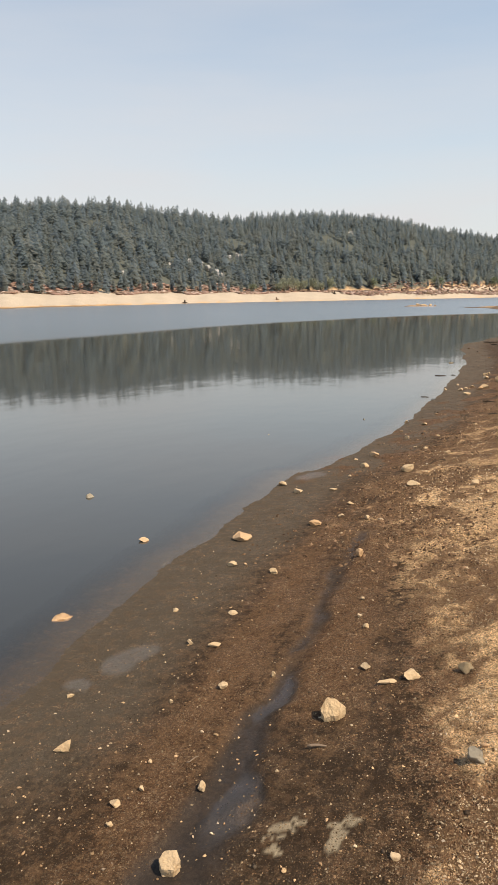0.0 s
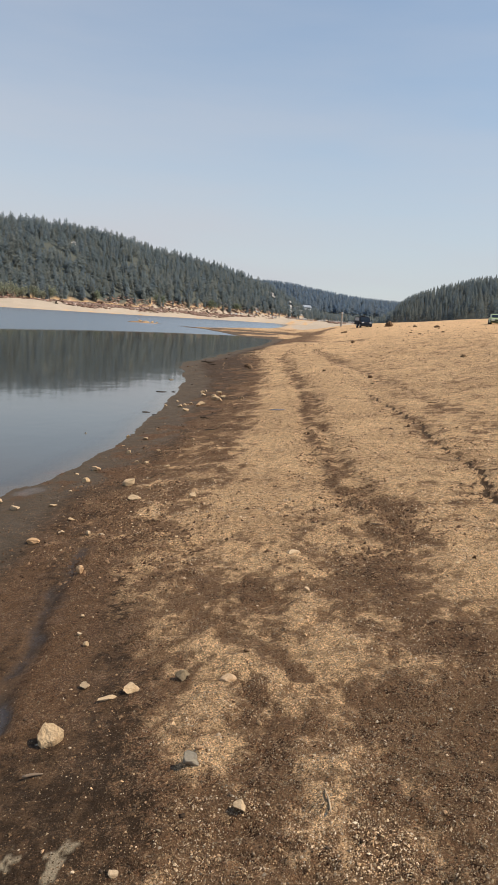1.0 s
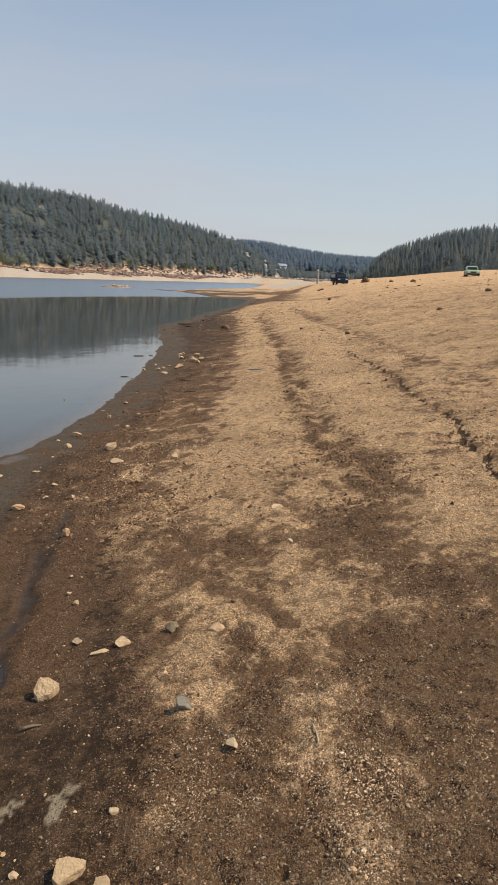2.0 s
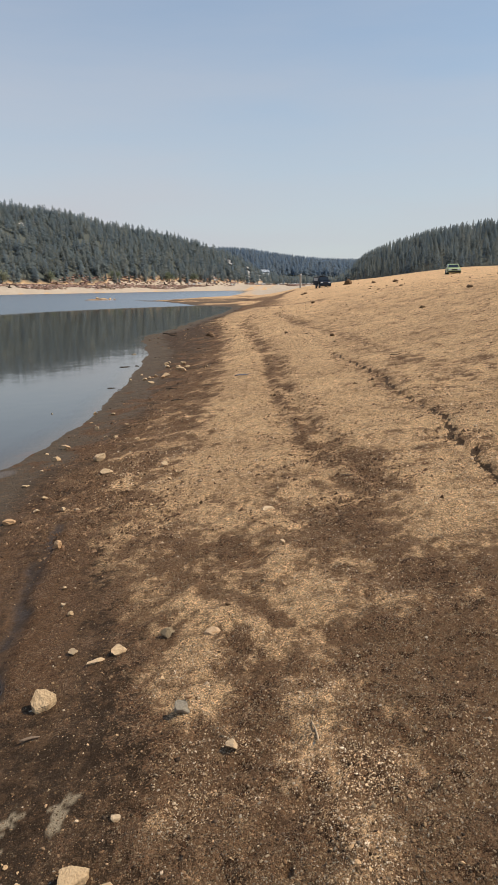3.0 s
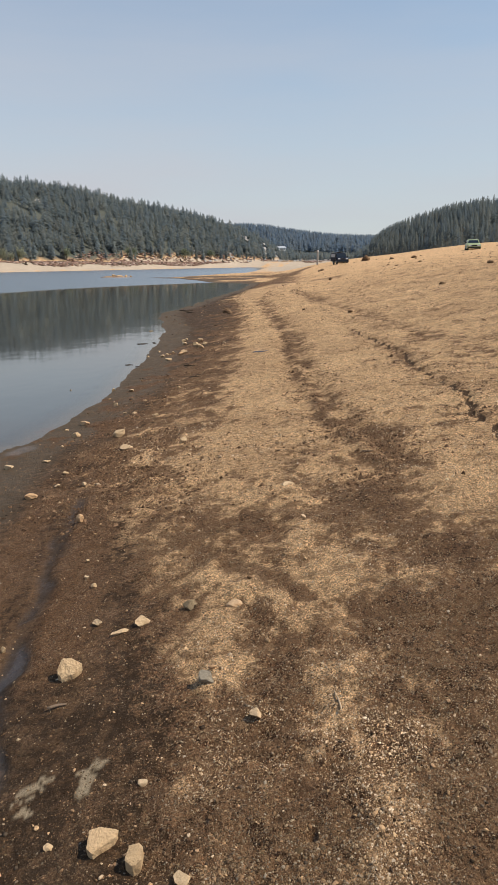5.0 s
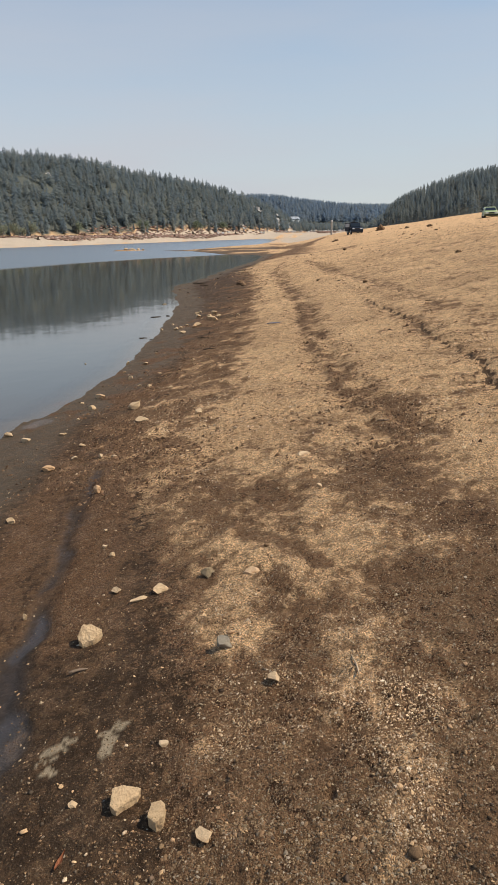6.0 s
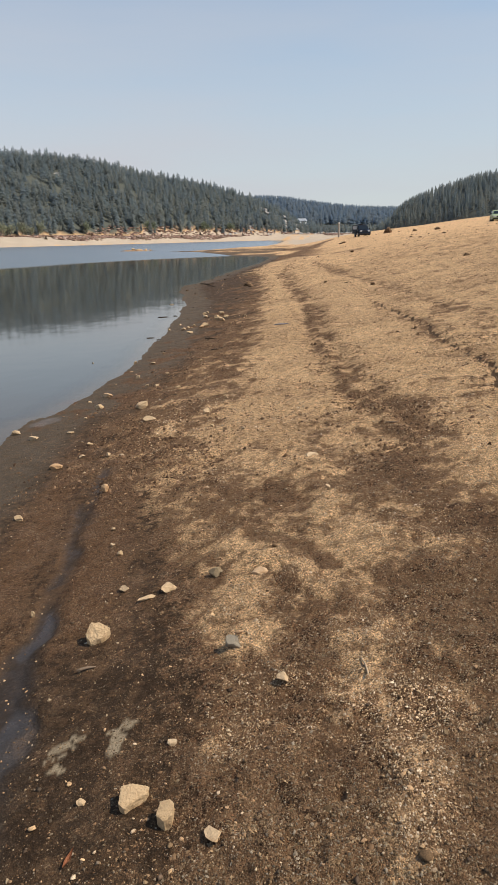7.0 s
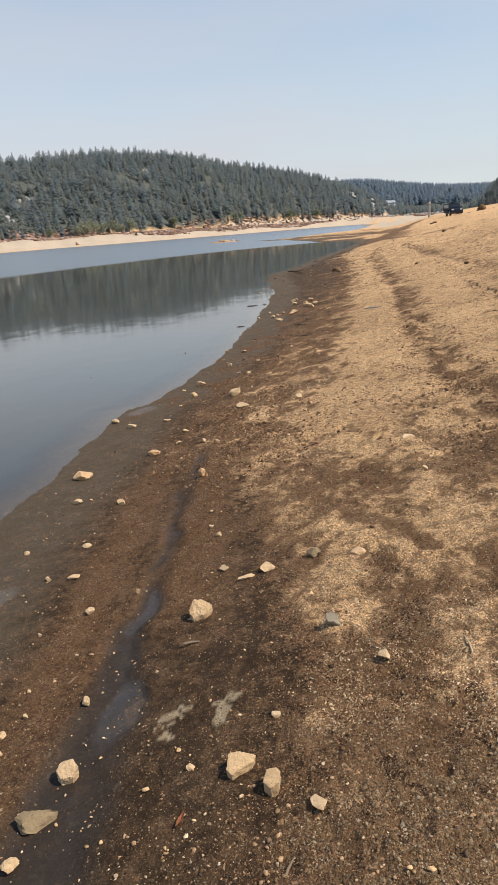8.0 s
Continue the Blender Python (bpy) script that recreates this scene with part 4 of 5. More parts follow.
STONES_UP_SHORE = [
    (-1.29, 4.49, 0.054, 0.062), (-1.57, 7.14, 0.14, 0.095), (-1.34, 6.42, 0.126, 0.045), (-1.05, 3.75, 0.026, 0.022), (-0.93, 3.4, 0.035, 0.026), (-1.0, 3.52, 0.03, 0.020), (-1.69, 14.53, 0.156, 0.10),
    (-0.78, 6.34, 0.070, 0.055), (-0.05, 2.14, 0.048, 0.034), (0.21, 3.95, 0.033, 0.030), (-1.75, 14.31, 0.12, 0.08), (-1.52, 15.52, 0.20, 0.08), (-1.4, 15.1, 0.12, 0.07), (-1.9, 13.6, 0.13, 0.05)]
STONES_BY_POINT = [
    (-2.34, 10.55, 0.062, 0.045), (-1.63, 9.26, 0.046, 0.026), (-1.63, 8.43, 0.057, 0.034), (-1.32, 8.12, 0.081, 0.041), (-1.77, 8.51, 0.05, 0.025), (-2.09, 6.86, 0.036, 0.022), (-2.3, 7.79, 0.04, 0.024), (-1.33, 6.98, 0.035, 0.02),
    (-1.95, 17.27, 0.084, 0.06), (-1.54, 16.53, 0.134, 0.09), (-1.59, 15.9, 0.129, 0.08), (-1.36, 15.67, 0.102, 0.07), (-0.9, 15.14, 0.074, 0.05), (-2.14, 14.34, 0.106, 0.06), (-2.06, 14.54, 0.071, 0.05), (-1.96, 14.78, 0.073, 0.05),
    (-2.46, 14.55, 0.072, 0.04), (-1.98, 16.93, 0.11, 0.07), (-1.28, 10.06, 0.058, 0.03), (-0.68, 5.85, 0.044, 0.025), (-1.88, 16.2, 0.119, 0.07), (-2.32, 15.21, 0.062, 0.04)]


def hull_stone(name, seed, points, material):
    """A broken stone: the hull of a few corners over their footprint, split fine and roughened."""
    bm = bmesh.new()
    for p in points:
        bm.verts.new(p)
        bm.verts.new((p[0] * 0.86, p[1] * 0.86, -0.012))
    got = bmesh.ops.convex_hull(bm, input=bm.verts[:])
    bmesh.ops.delete(bm, geom=[v for v in got["geom_interior"] if isinstance(v, bmesh.types.BMVert)], context="VERTS")
    for _ in range(4):
        bmesh.ops.subdivide_edges(bm, edges=bm.edges[:], cuts=1, use_grid_fill=True)
        bmesh.ops.smooth_vert(bm, verts=bm.verts[:], factor=0.09, use_axis_x=True, use_axis_y=True, use_axis_z=True)
    bm.normal_update()
    size = max(p[0] for p in points) - min(p[0] for p in points)
    for v, n in [(v, v.normal.copy()) for v in bm.verts]:
        q = v.co / size + Vector((seed, 0, 0))
        v.co += n * size * (0.025 * noise.noise(q * 5) + 0.02 * noise.noise(q * 13) + 0.015 * noise.noise(q * 30))
    return part(name, bm, material)


def lay_stone(k, x, y, w, h, material, label, group, sink=0.18, depth=None, fine=3):
    r = random.Random(1000 + k)
    ob = rock_mesh("stone", 300 + k, w, depth or w * r.uniform(0.72, 0.95), h * 1.05, material, fine, sink=sink)
    ob.matrix_world = pose(x, y, land_at(x, y), 0, 0, r.uniform(-35, 35))
    return tagged(ob, label, "stone", group)


count = 0
for x, y, w, h in STONES_BY_MUD:
    lay_stone(count, x, y, w, h, GRANITE, "angular pale tan granite stone on brown mud", "stones on the shore", fine=4 if w > 0.045 else 3)
    count += 1
for x, y, w, h in STONES_BY_WATER:
    rusty = w in (0.15, 0.10, 0.12)
    lay_stone(count, x, y, w, h, ORANGE_STONE if rusty else GRANITE, "rusty tan stone on mud near the water's edge" if rusty else "small pale stone on mud near the water's edge", "stones on the shore")
    count += 1
for x, y, w, h in STONES_UP_SHORE:
    rusty = w in (0.054, 0.12)
    lay_stone(count, x, y, w, h, ORANGE_STONE if rusty else GRANITE, "orange-brown stone on damp soil" if rusty else "pale granite stone on damp sandy soil", "stones on the shore")
    count += 1
for x, y, w, h in STONES_BY_POINT:
    lay_stone(count + 100, x, y, w, h, GRANITE, "small pale stone on the muddy shore", "stones on the shore")
    count += 1
for x, y, seed, corners, name in [
        (-0.84, 2.57, 3.1, [(-0.030, 0.028, 0.078), (0.004, 0.036, 0.070), (0.058, 0.018, 0.052), (0.030, -0.022, 0.030), (-0.022, -0.040, 0.018), (-0.048, -0.012, 0.040)], "large wedge-shaped tan granite stone on mud"),
        (-0.49, 1.64, 7.4, [(-0.040, 0.030, 0.040), (-0.01, 0.038, 0.044), (0.048, 0.034, 0.036), (0.040, 0.010, 0.030), (0.0, -0.016, 0.030), (-0.018, -0.042, 0.024), (-0.036, -0.030, 0.030)], "three-cornered flat-topped tan stone on mud"),
        (-0.38, 1.57, 9.2, [(-0.020, 0.026, 0.040), (0.008, 0.034, 0.044), (0.026, 0.012, 0.050), (0.024, -0.022, 0.040), (0.002, -0.036, 0.030), (-0.024, -0.020, 0.036)], "lumpy pale tan stone on mud"),
        (-1.08, 1.68, 5.6, [(-0.030, 0.022, 0.050), (0.012, 0.030, 0.058), (0.040, 0.008, 0.050), (0.030, -0.024, 0.035), (-0.010, -0.034, 0.030), (-0.036, -0.010, 0.040)], "chunky yellowish stone beside the muddy rut")]:
    ob = hull_stone("stone", seed, corners, GRANITE)
    ob.matrix_world = pose(x, y, land_at(x, y) - 0.002)
    tagged(ob, name, "stone", "stones on the shore")
lay_stone(count + 1, -0.59, 2.93, 0.075, 0.030, GRANITE, "flat whitish stone chip lying on mud", "stones on the shore")
flat = lay_stone(count + 2, -0.68, 2.86, 0.10, 0.020, GRANITE, "long flat tan stone pressed into mud", "stones on the shore", depth=0.035)
flat.rotation_euler[2] = radians(28)
lay_stone(count + 33, -0.37, 3.03, 0.07, 0.045, WET_STONE, "broken brown stone on dry gravel", "stones on the shore")
lay_stone(count + 45, -0.25, 2.38, 0.068, 0.046, GREY_STONE, "blue-grey stone on dry gravel", "stones on the shore")
lay_stone(count + 5, -0.24, 1.49, 0.055, 0.020, GRANITE, "flat yellowish stone half buried in gravel", "stones on the shore")
lay_stone(count + 6, -0.16, 2.99, 0.085, 0.030, ORANGE_STONE, "tan stone half buried in dry gravel", "stones on the shore", sink=0.45)
lay_stone(count + 7, 0.13, 4.65, 0.14, 0.040, GRANITE, "low sand-coloured stone buried in sand", "stones on the shore", sink=0.5)
slab = lay_stone(count + 8, -1.10, 1.50, 0.13, 0.05, WET_STONE, "wet brown slab lying in a muddy rut", "stones on the shore", depth=0.085, sink=0.3, fine=4)
slab.rotation_euler[2] = radians(35)
# stones that stand in the shallow water
for k, (x, y, w, out) in enumerate([(-4.24, 5.36, 0.075, 0.035), (-3.06, 4.52, 0.07, 0.03), (-2.75, 3.15, 0.10, 0.012), (-3.02, 10.6, 0.05, 0.02), (-3.9, 8.9, 0.05, 0.012), (-3.35, 20.5, 0.12, 0.03)]):
    deep = -land_at(x, y)
    ob = rock_mesh("stone", 700 + k, w * 1.3, w * 1.1, (deep + out) / 0.9, ORANGE_STONE if k in (1, 2) else GREY_STONE, 3, sink=0.1)
    ob.matrix_world = pose(x, y, -deep, 0, 0, 40 * k)
    tagged(ob, "stone standing in shallow lake water", "stone", "stones in the water")
for k, (x, y, w, h) in enumerate([(-25.6, 121.2, 0.7, 0.35), (-24.6, 121.6, 1.0, 0.28), (-23.7, 121.9, 0.6, 0.3), (-22.9, 122.2, 0.5, 0.2), (-25.0, 121.0, 0.4, 0.2)]):
    lay_stone(400 + k, x, y, w, h, GRANITE, "pale rock on a low sandbar in the lake", "rocks on the sandbar", fine=2)


def scatter(name, label, category, n, material, shapes, seed, r0, r1, size, floor, chance, palette, flat=0.6, jitter=0.3, shade=None):
    """Loose pieces strewn over the shore in one mesh, denser near by, each with its own size, turn and tint."""
    g = np.random.default_rng(seed)
    az = np.radians(g.uniform(-52, 24, n))
    r = np.exp(np.log(r0) + (np.log(r1) - np.log(r0)) * g.beta(1.0, 1.5, n))
    x, y = r * np.sin(az), r * np.cos(az)
    keep = g.uniform(0, 1, n) < chance(x, y)
    x, y, r = x[keep], y[keep], r[keep]
    ground = land(x, y)
    all_v, all_f, all_c, base = [], [], [], 0
    for k, (v, f) in enumerate(shapes):
        mine = slice(k, None, len(shapes))
        bx, by, br, z = x[mine], y[mine], r[mine], ground[mine]
        m = len(bx)
        s = np.maximum(size * np.exp(g.normal(0, 0.42, m)), floor * br * np.exp(g.normal(0, 0.3, m)))
        jit = 1 + jitter * g.uniform(-1, 1, (m, len(v), 1))
        p = v[None] * jit * np.stack([s * g.uniform(0.65, 1.35, m), s * g.uniform(0.65, 1.35, m), s * flat * g.uniform(0.7, 1.2, m)], 1)[:, None, :]
        a = g.uniform(0, 6.28, m)
        c, q = np.cos(a)[:, None], np.sin(a)[:, None]
        px, py = p[..., 0] * c - p[..., 1] * q, p[..., 0] * q + p[..., 1] * c
        all_v.append(np.stack([px + bx[:, None], py + by[:, None], p[..., 2] + (z + s * flat * 0.2)[:, None]], -1).reshape(-1, 3))
        all_f.append((f[None] + base + (np.arange(m) * len(v))[:, None, None]).reshape(-1, 3))
        tone = np.asarray(palette)[g.integers(0, len(palette), m)] * g.uniform(0.4, 1.6, (m, 1))
        if shade:
            tone = tone * shade(bx, by)[:, None]
        all_c.append(np.repeat(tone, len(v), axis=0))
        base += m * len(v)
    me = array_mesh(name, np.concatenate(all_v), np.concatenate(all_f))
    set_tint(me, np.concatenate(all_c))
    me.materials.append(material)
    return tagged(new(name, me), label, category, kind="stuff")


def ball(subdivisions):
    bm = bmesh.new()
    bmesh.ops.create_icosphere(bm, subdivisions=subdivisions, radius=0.5)
    v, f = np.array([p.co[:] for p in bm.verts]), np.array([[q.index for q in p.verts] for p in bm.faces])
    bm.free()
    return v, f


def chipped(seed):
    """A small angular stone: a ball cut by random planes."""
    g = np.random.default_rng(seed)
    v, f = ball(2)
    for _ in range(7):
        n = g.normal(0, 1, 3)
        n /= np.linalg.norm(n)
        v = v - np.maximum(v @ n - g.uniform(0.15, 0.36), 0)[:, None] * n
    return v, f


def knob(seed):
    """The top of a grain that sits in the soil."""
    g = np.random.default_rng(seed)
    a = np.arange(5) * 1.2566 + g.uniform(-0.3, 0.3, 5)
    q = g.uniform(0.4, 0.6, 5)
    rim = np.stack([q * np.cos(a), q * np.sin(a), np.full(5, -0.3)], 1)
    return np.concatenate([rim, [(g.uniform(-0.15, 0.15), g.uniform(-0.15, 0.15), 0.5)]]), np.array([(i, (i + 1) % 5, 5) for i in range(5)])


OCTA = (np.array([(0.5, 0, 0), (0, 0.5, 0), (-0.5, 0, 0), (0, -0.5, 0), (0.05, 0.03, 0.5), (0, 0, -0.5)]), np.array([(0, 1, 4), (1, 2, 4), (2, 3, 4), (3, 0, 4), (1, 0, 5), (2, 1, 5), (3, 2, 5), (0, 3, 5)]))
KNOBS, CHIPS = [knob(k) for k in range(5)], [chipped(20 + k) for k in range(7)]


def gravel_chance(x, y):
    s = x - shore_x(y)
    edge = course(x, y, EDGE_Y, EDGE_X) + 0.3 * (fbm(x * 3.2, y * 2.2, 5, 11) - 0.5)
    dry = smooth(edge, -0.12, 0.22)
    patch = 0.08 + 0.55 * smooth(fbm(x * 4.3, y * 4.3, 4, 41), 0.36, 0.62)
    patch = np.clip(patch + 0.5 * spots(x, y, LIGHT_SPOTS) + 0.2 * spots(x, y, FAINT_SPOTS) - 0.5 * spots(x, y, DARK_SPOTS[:7]) + 0.2 * smooth(x, 0.4, 0.6) * (1 - smooth(y, 2.6, 3.4)) + 0.35 * smooth(x, -0.2, 0.0) * (1 - smooth(x, 0.40, 0.5)) * (1 - smooth(y, 2.2, 2.9)), 0.10, 1)
    return np.where(s < 0.05, 0, dry * patch + (1 - dry) * 0.05 * smooth(s, 0.3, 1.0)) * (1 - 0.75 * rut_mask(x, y)) * (1 - 0.75 * smooth(y, 5, 11))


def gravel_shade(x, y):
    """Gravel lies dusty and pale in some patches, caked with damp soil in others."""
    dry = smooth(course(x, y, EDGE_Y, EDGE_X), -0.2, 0.35)
    # beyond the patches, tone drops in the nearest strip, most at its right
    tone = 0.64 + 1.0 * (fbm(x * 2.6 + 7, y * 2.6, 4, 47) - 0.5) + 0.30 * spots(x, y, LIGHT_SPOTS) + 0.14 * spots(x, y, FAINT_SPOTS) - 0.25 * spots(x, y, DARK_SPOTS) + (0.5 - 0.6 * np.exp(-(course(x, y, DARK_Y, DARK_X) / 0.32) ** 2)) * smooth(y, 4, 6) - 0.26 * smooth(x, 0.38, 0.5) * (1 - smooth(y, 1.55, 1.85)) - 0.2 * (1 - smooth(y, 1.6, 2.2))
    tone = tone + 0.04 * smooth(x, -0.2, 0.0) * (1 - smooth(x, 0.40, 0.5)) * (1 - smooth(y, 2.2, 2.9))
    return np.clip(tone, 0.42, 1.15) * (0.72 + 0.28 * dry)


def crumb_chance(x, y):
    s = x - shore_x(y)
    edge = course(x, y, EDGE_Y, EDGE_X)
    lumpy = 0.25 + 0.75 * smooth(fbm(x * 5, y * 5, 4, 45), 0.4, 0.6)
    return np.where(s < 0.25, 0, (0.18 + 0.72 * smooth(edge, -0.7, 0.1)) * lumpy * smooth(s, 0.3, 1.2)) * (1 - 0.95 * rut_mask(x, y))


def grit_chance(x, y):
    s = x - shore_x(y)
    return np.where(s < 0.8, 0, 0.2 + 0.8 * smooth(fbm(x * 1.8, y * 1.8, 4, 46) + 0.12 * np.exp(-(course(x, y, DARK_Y, DARK_X) / 0.4) ** 2), 0.45, 0.65)) * smooth(y, 3.5, 6)


def grit_shade(x, y):
    """Grit is caked with dark soil towards the water and in the wheel lane."""
    dark = np.maximum(1 - smooth(course(x, y, EDGE_Y, EDGE_X), 0.0, 0.6), 0.7 * np.exp(-(course(x, y, DARK_Y, DARK_X) / 0.25) ** 2))
    return 1.05 - 0.55 * dark


def clod_chance(x, y):
    """Clods lie thickest along the border of the mud, in the wheel lane and below the ledge."""
    lines = np.exp(-((course(x, y, EDGE_Y, EDGE_X) - 0.05) / 0.5) ** 2) + np.exp(-(course(x, y, DARK_Y, DARK_X) / 0.33) ** 2) + 0.6 * np.exp(-(course(x, y, LEDGE_Y, LEDGE_X) / 0.3) ** 2) * smooth(y, 5, 7)
    return np.where(x - shore_x(y) < 0.3, 0, (0.16 + np.clip(lines, 0, 1)) * smooth(fbm(x * 3, y * 2.4, 4, 65), 0.38, 0.62)) * smooth(y, 3.8, 5.5)


def litter_chance(x, y):
    s = x - shore_x(y)
    return np.where(s < 0.1, 0, 0.25 + 0.75 * smooth(fbm(x * 1.6, y * 1.6, 4, 43) + 0.25 * np.exp(-(course(x, y, DARK_Y, DARK_X) / 0.35) ** 2) + 0.2 * np.exp(-((course(x, y, EDGE_Y, EDGE_X) + 0.2) / 0.5) ** 2), 0.5, 0.72)) * (1 - rut_mask(x, y))


def chip_chance(x, y):
    s = x - shore_x(y)
    return np.where(s < 0.1, 0, 0.5 + 0.5 * smooth(fbm(x * 1.1, y * 1.1, 3, 44), 0.45, 0.6)) * (1 - 0.7 * smooth(s, 2.5, 6))


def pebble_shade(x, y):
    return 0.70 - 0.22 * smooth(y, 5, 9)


def pebble_chance(x, y):
    s = x - shore_x(y)
    return np.where(s < 0.35, 0, 0.25 + 0.75 * smooth(fbm(x * 2.4, y * 1.6, 4, 48), 0.45, 0.62)) * (1 - smooth(course(x, y, EDGE_Y, EDGE_X), 0.0, 0.5)) * (1 - 0.7 * smooth(y, 6, 10)) * (1 - 0.5 * rut_mask(x, y))


PEBBLES = [(0.540, 0.364, 0.202), (0.480, 0.307, 0.163), (0.600, 0.439, 0.267), (0.380, 0.236, 0.129), (0.500, 0.364, 0.232), (0.320, 0.198, 0.107), (0.620, 0.491, 0.344)]
CRUMBS = [(0.127, 0.073, 0.039), (0.086, 0.049, 0.027), (0.164, 0.096, 0.051), (0.213, 0.128, 0.069), (0.102, 0.062, 0.037)]
scatter("gravel", "coarse tan and grey granite gravel", "gravel", 360000, GRAVEL, KNOBS, 51, 1.05, 12, 0.0040, 0.0014, gravel_chance, PEBBLES, 0.8, 0.45, gravel_shade)
scatter("soil_crumbs", "crumbs of brown soil and dark grit", "soil", 115000, LITTER, KNOBS, 54, 1.0, 10, 0.0042, 0.0011, crumb_chance, CRUMBS, 0.6, 0.5)
scatter("beach_grit", "tan grit and clods on the dry beach", "grit", 80000, GRAVEL, KNOBS, 55, 3.5, 48, 0.008, 0.0012, grit_chance, PEBBLES[:4] + PEBBLES[:3] + CRUMBS[:3], 0.6, 0.3, grit_shade)
scatter("clods", "dark brown clods of crumbled soil on the beach", "clods", 130000, LITTER, KNOBS, 57, 4.0, 45, 0.016, 0.0014, clod_chance, [(0.115, 0.066, 0.038), (0.085, 0.050, 0.030), (0.15, 0.088, 0.050), (0.19, 0.115, 0.066)], 0.6, 0.45)
scatter("small_stones", "small pale stones strewn on mud", "stones", 2600, GRAVEL, CHIPS, 52, 1.2, 40, 0.009, 0.0022, chip_chance, PEBBLES[1:2] + PEBBLES[3:6], 0.65, 0.16)
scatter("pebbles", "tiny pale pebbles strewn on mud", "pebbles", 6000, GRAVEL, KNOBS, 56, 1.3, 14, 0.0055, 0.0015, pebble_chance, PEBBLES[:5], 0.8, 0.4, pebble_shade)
# dark chips for clods and bark, also standing in for shadows of clods
scatter("litter", "dark clods and bits of rotten bark", "litter", 24000, LITTER, [OCTA], 53, 1.1, 75, 0.005, 0.0015, litter_chance, [(0.10, 0.07, 0.045), (0.07, 0.05, 0.035), (0.15, 0.10, 0.065), (0.17, 0.125, 0.085)], 0.55)


# ---- wood and dry plants on the shore ----
def stick(x, y, length, thick, turn, material, label, bend=0.08, lift=0.6, seed=0, forks=0):
    r = random.Random(seed)
    bm = bmesh.new()
    pts = [Vector((length * (k / 5 - 0.5), bend * length * math.sin(k * 1.1 + seed), thick * lift + thick * r.uniform(-0.1, 0.3))) for k in range(6)]
    tube(bm, pts, [thick * q for q in (0.35, 0.5, 0.5, 0.46, 0.38, 0.2)])
    for f in range(forks):
        a = pts[1 + f]
        tube(bm, [a, a + Vector((length * 0.12, length * r.choice((-0.15, 0.15)), thick)), a + Vector((length * 0.22, length * r.choice((-0.3, 0.3)), thick * 1.6))], [thick * 0.3, thick * 0.22, thick * 0.1], 5)
    ob = part("stick", bm, material, smooth_faces=True)
    ob.matrix_world = pose(x, y, max(land_at(x, y), -0.005), 0, 0, turn)
    return tagged(ob, label, "stick", "sticks on the shore")


SLATE = plain("blue_grey_plastic", (0.17, 0.18, 0.22), 0.6)
stick(-0.1, 12.7, 0.34, 0.022, 35, SLATE, "thin blue-grey stick on dry sand", 0.02, seed=1)
stick(-3.05, 27.7, 0.62, 0.05, 20, DARK_WOOD, "dark driftwood stick on the muddy point", seed=2, forks=1)
stick(-2.75, 26.2, 0.4, 0.04, -30, DARK_WOOD, "dark driftwood stick on the muddy point", seed=12)
stick(-3.02, 17.12, 0.26, 0.018, 12, DARK_WOOD, "soaked dark stick lying in shallow water", seed=3)
stick(-2.75, 17.3, 0.12, 0.018, -25, DARK_WOOD, "soaked dark stick lying in shallow water", seed=13)
stick(-2.64, 13.4, 0.15, 0.016, 0, DARK_WOOD, "soaked dark stick lying in shallow water", seed=4)
stick(-2.42, 13.1, 0.10, 0.016, 40, DARK_WOOD, "soaked dark stick at the water's edge", seed=14)
stick(-0.83, 2.36, 0.075, 0.012, 22, DRIFT, "short weathered stick on mud", 0.03, seed=5)
stick(-1.08, 11.0, 0.30, 0.02, 24, DARK_WOOD, "dark half-buried root on the shore", 0.12, seed=6, forks=2)
stick(-1.35, 12.4, 0.24, 0.02, 8, DARK_WOOD, "dark half-buried root on the shore", 0.1, seed=7, forks=1)
stick(0.78, 5.25, 0.11, 0.010, 20, DRIFT, "pale dry twig on sand", seed=8)
stick(0.24, 2.16, 0.12, 0.007, 96, BLEACHED, "pale dry twig on gravel", 0.02, seed=9)
stick(-1.28, 2.18, 0.06, 0.006, 60, DRIFT, "thin reddish twig by the muddy rut", seed=10)
stick(-0.30, 1.30, 0.07, 0.008, 75, DRIFT, "pale dry twig on gravel", 0.02, seed=11)
stick(2.6, 12.5, 0.16, 0.015, 10, DRIFT, "pale dry twig on sand", seed=15)

LEAF = plain("dead_leaf", (0.42, 0.17, 0.08), 0.8)
bm = bmesh.new()
rows = []
for k in range(5):
    w = (0.001, 0.005, 0.007, 0.004, 0.0005)[k]
    rows.append([bm.verts.new((sx * w, k * 0.015 - 0.03, 0.006 * math.cos(k * 1.3) + 0.006 * abs(sx))) for sx in (-1, 0, 1)])
for a, b in zip(rows, rows[1:]):
    for i in range(2):
        bm.faces.new((a[i], a[i + 1], b[i + 1], b[i]))
bmesh.ops.solidify(bm, geom=bm.faces[:], thickness=0.0012)
leaf = part("leaf", bm, LEAF)
leaf.matrix_world = pose(-0.63, 1.46, land_at(-0.63, 1.46) + 0.006, 12, 12, -12)
tagged(leaf, "curled reddish brown dead leaf on mud", "leaf")


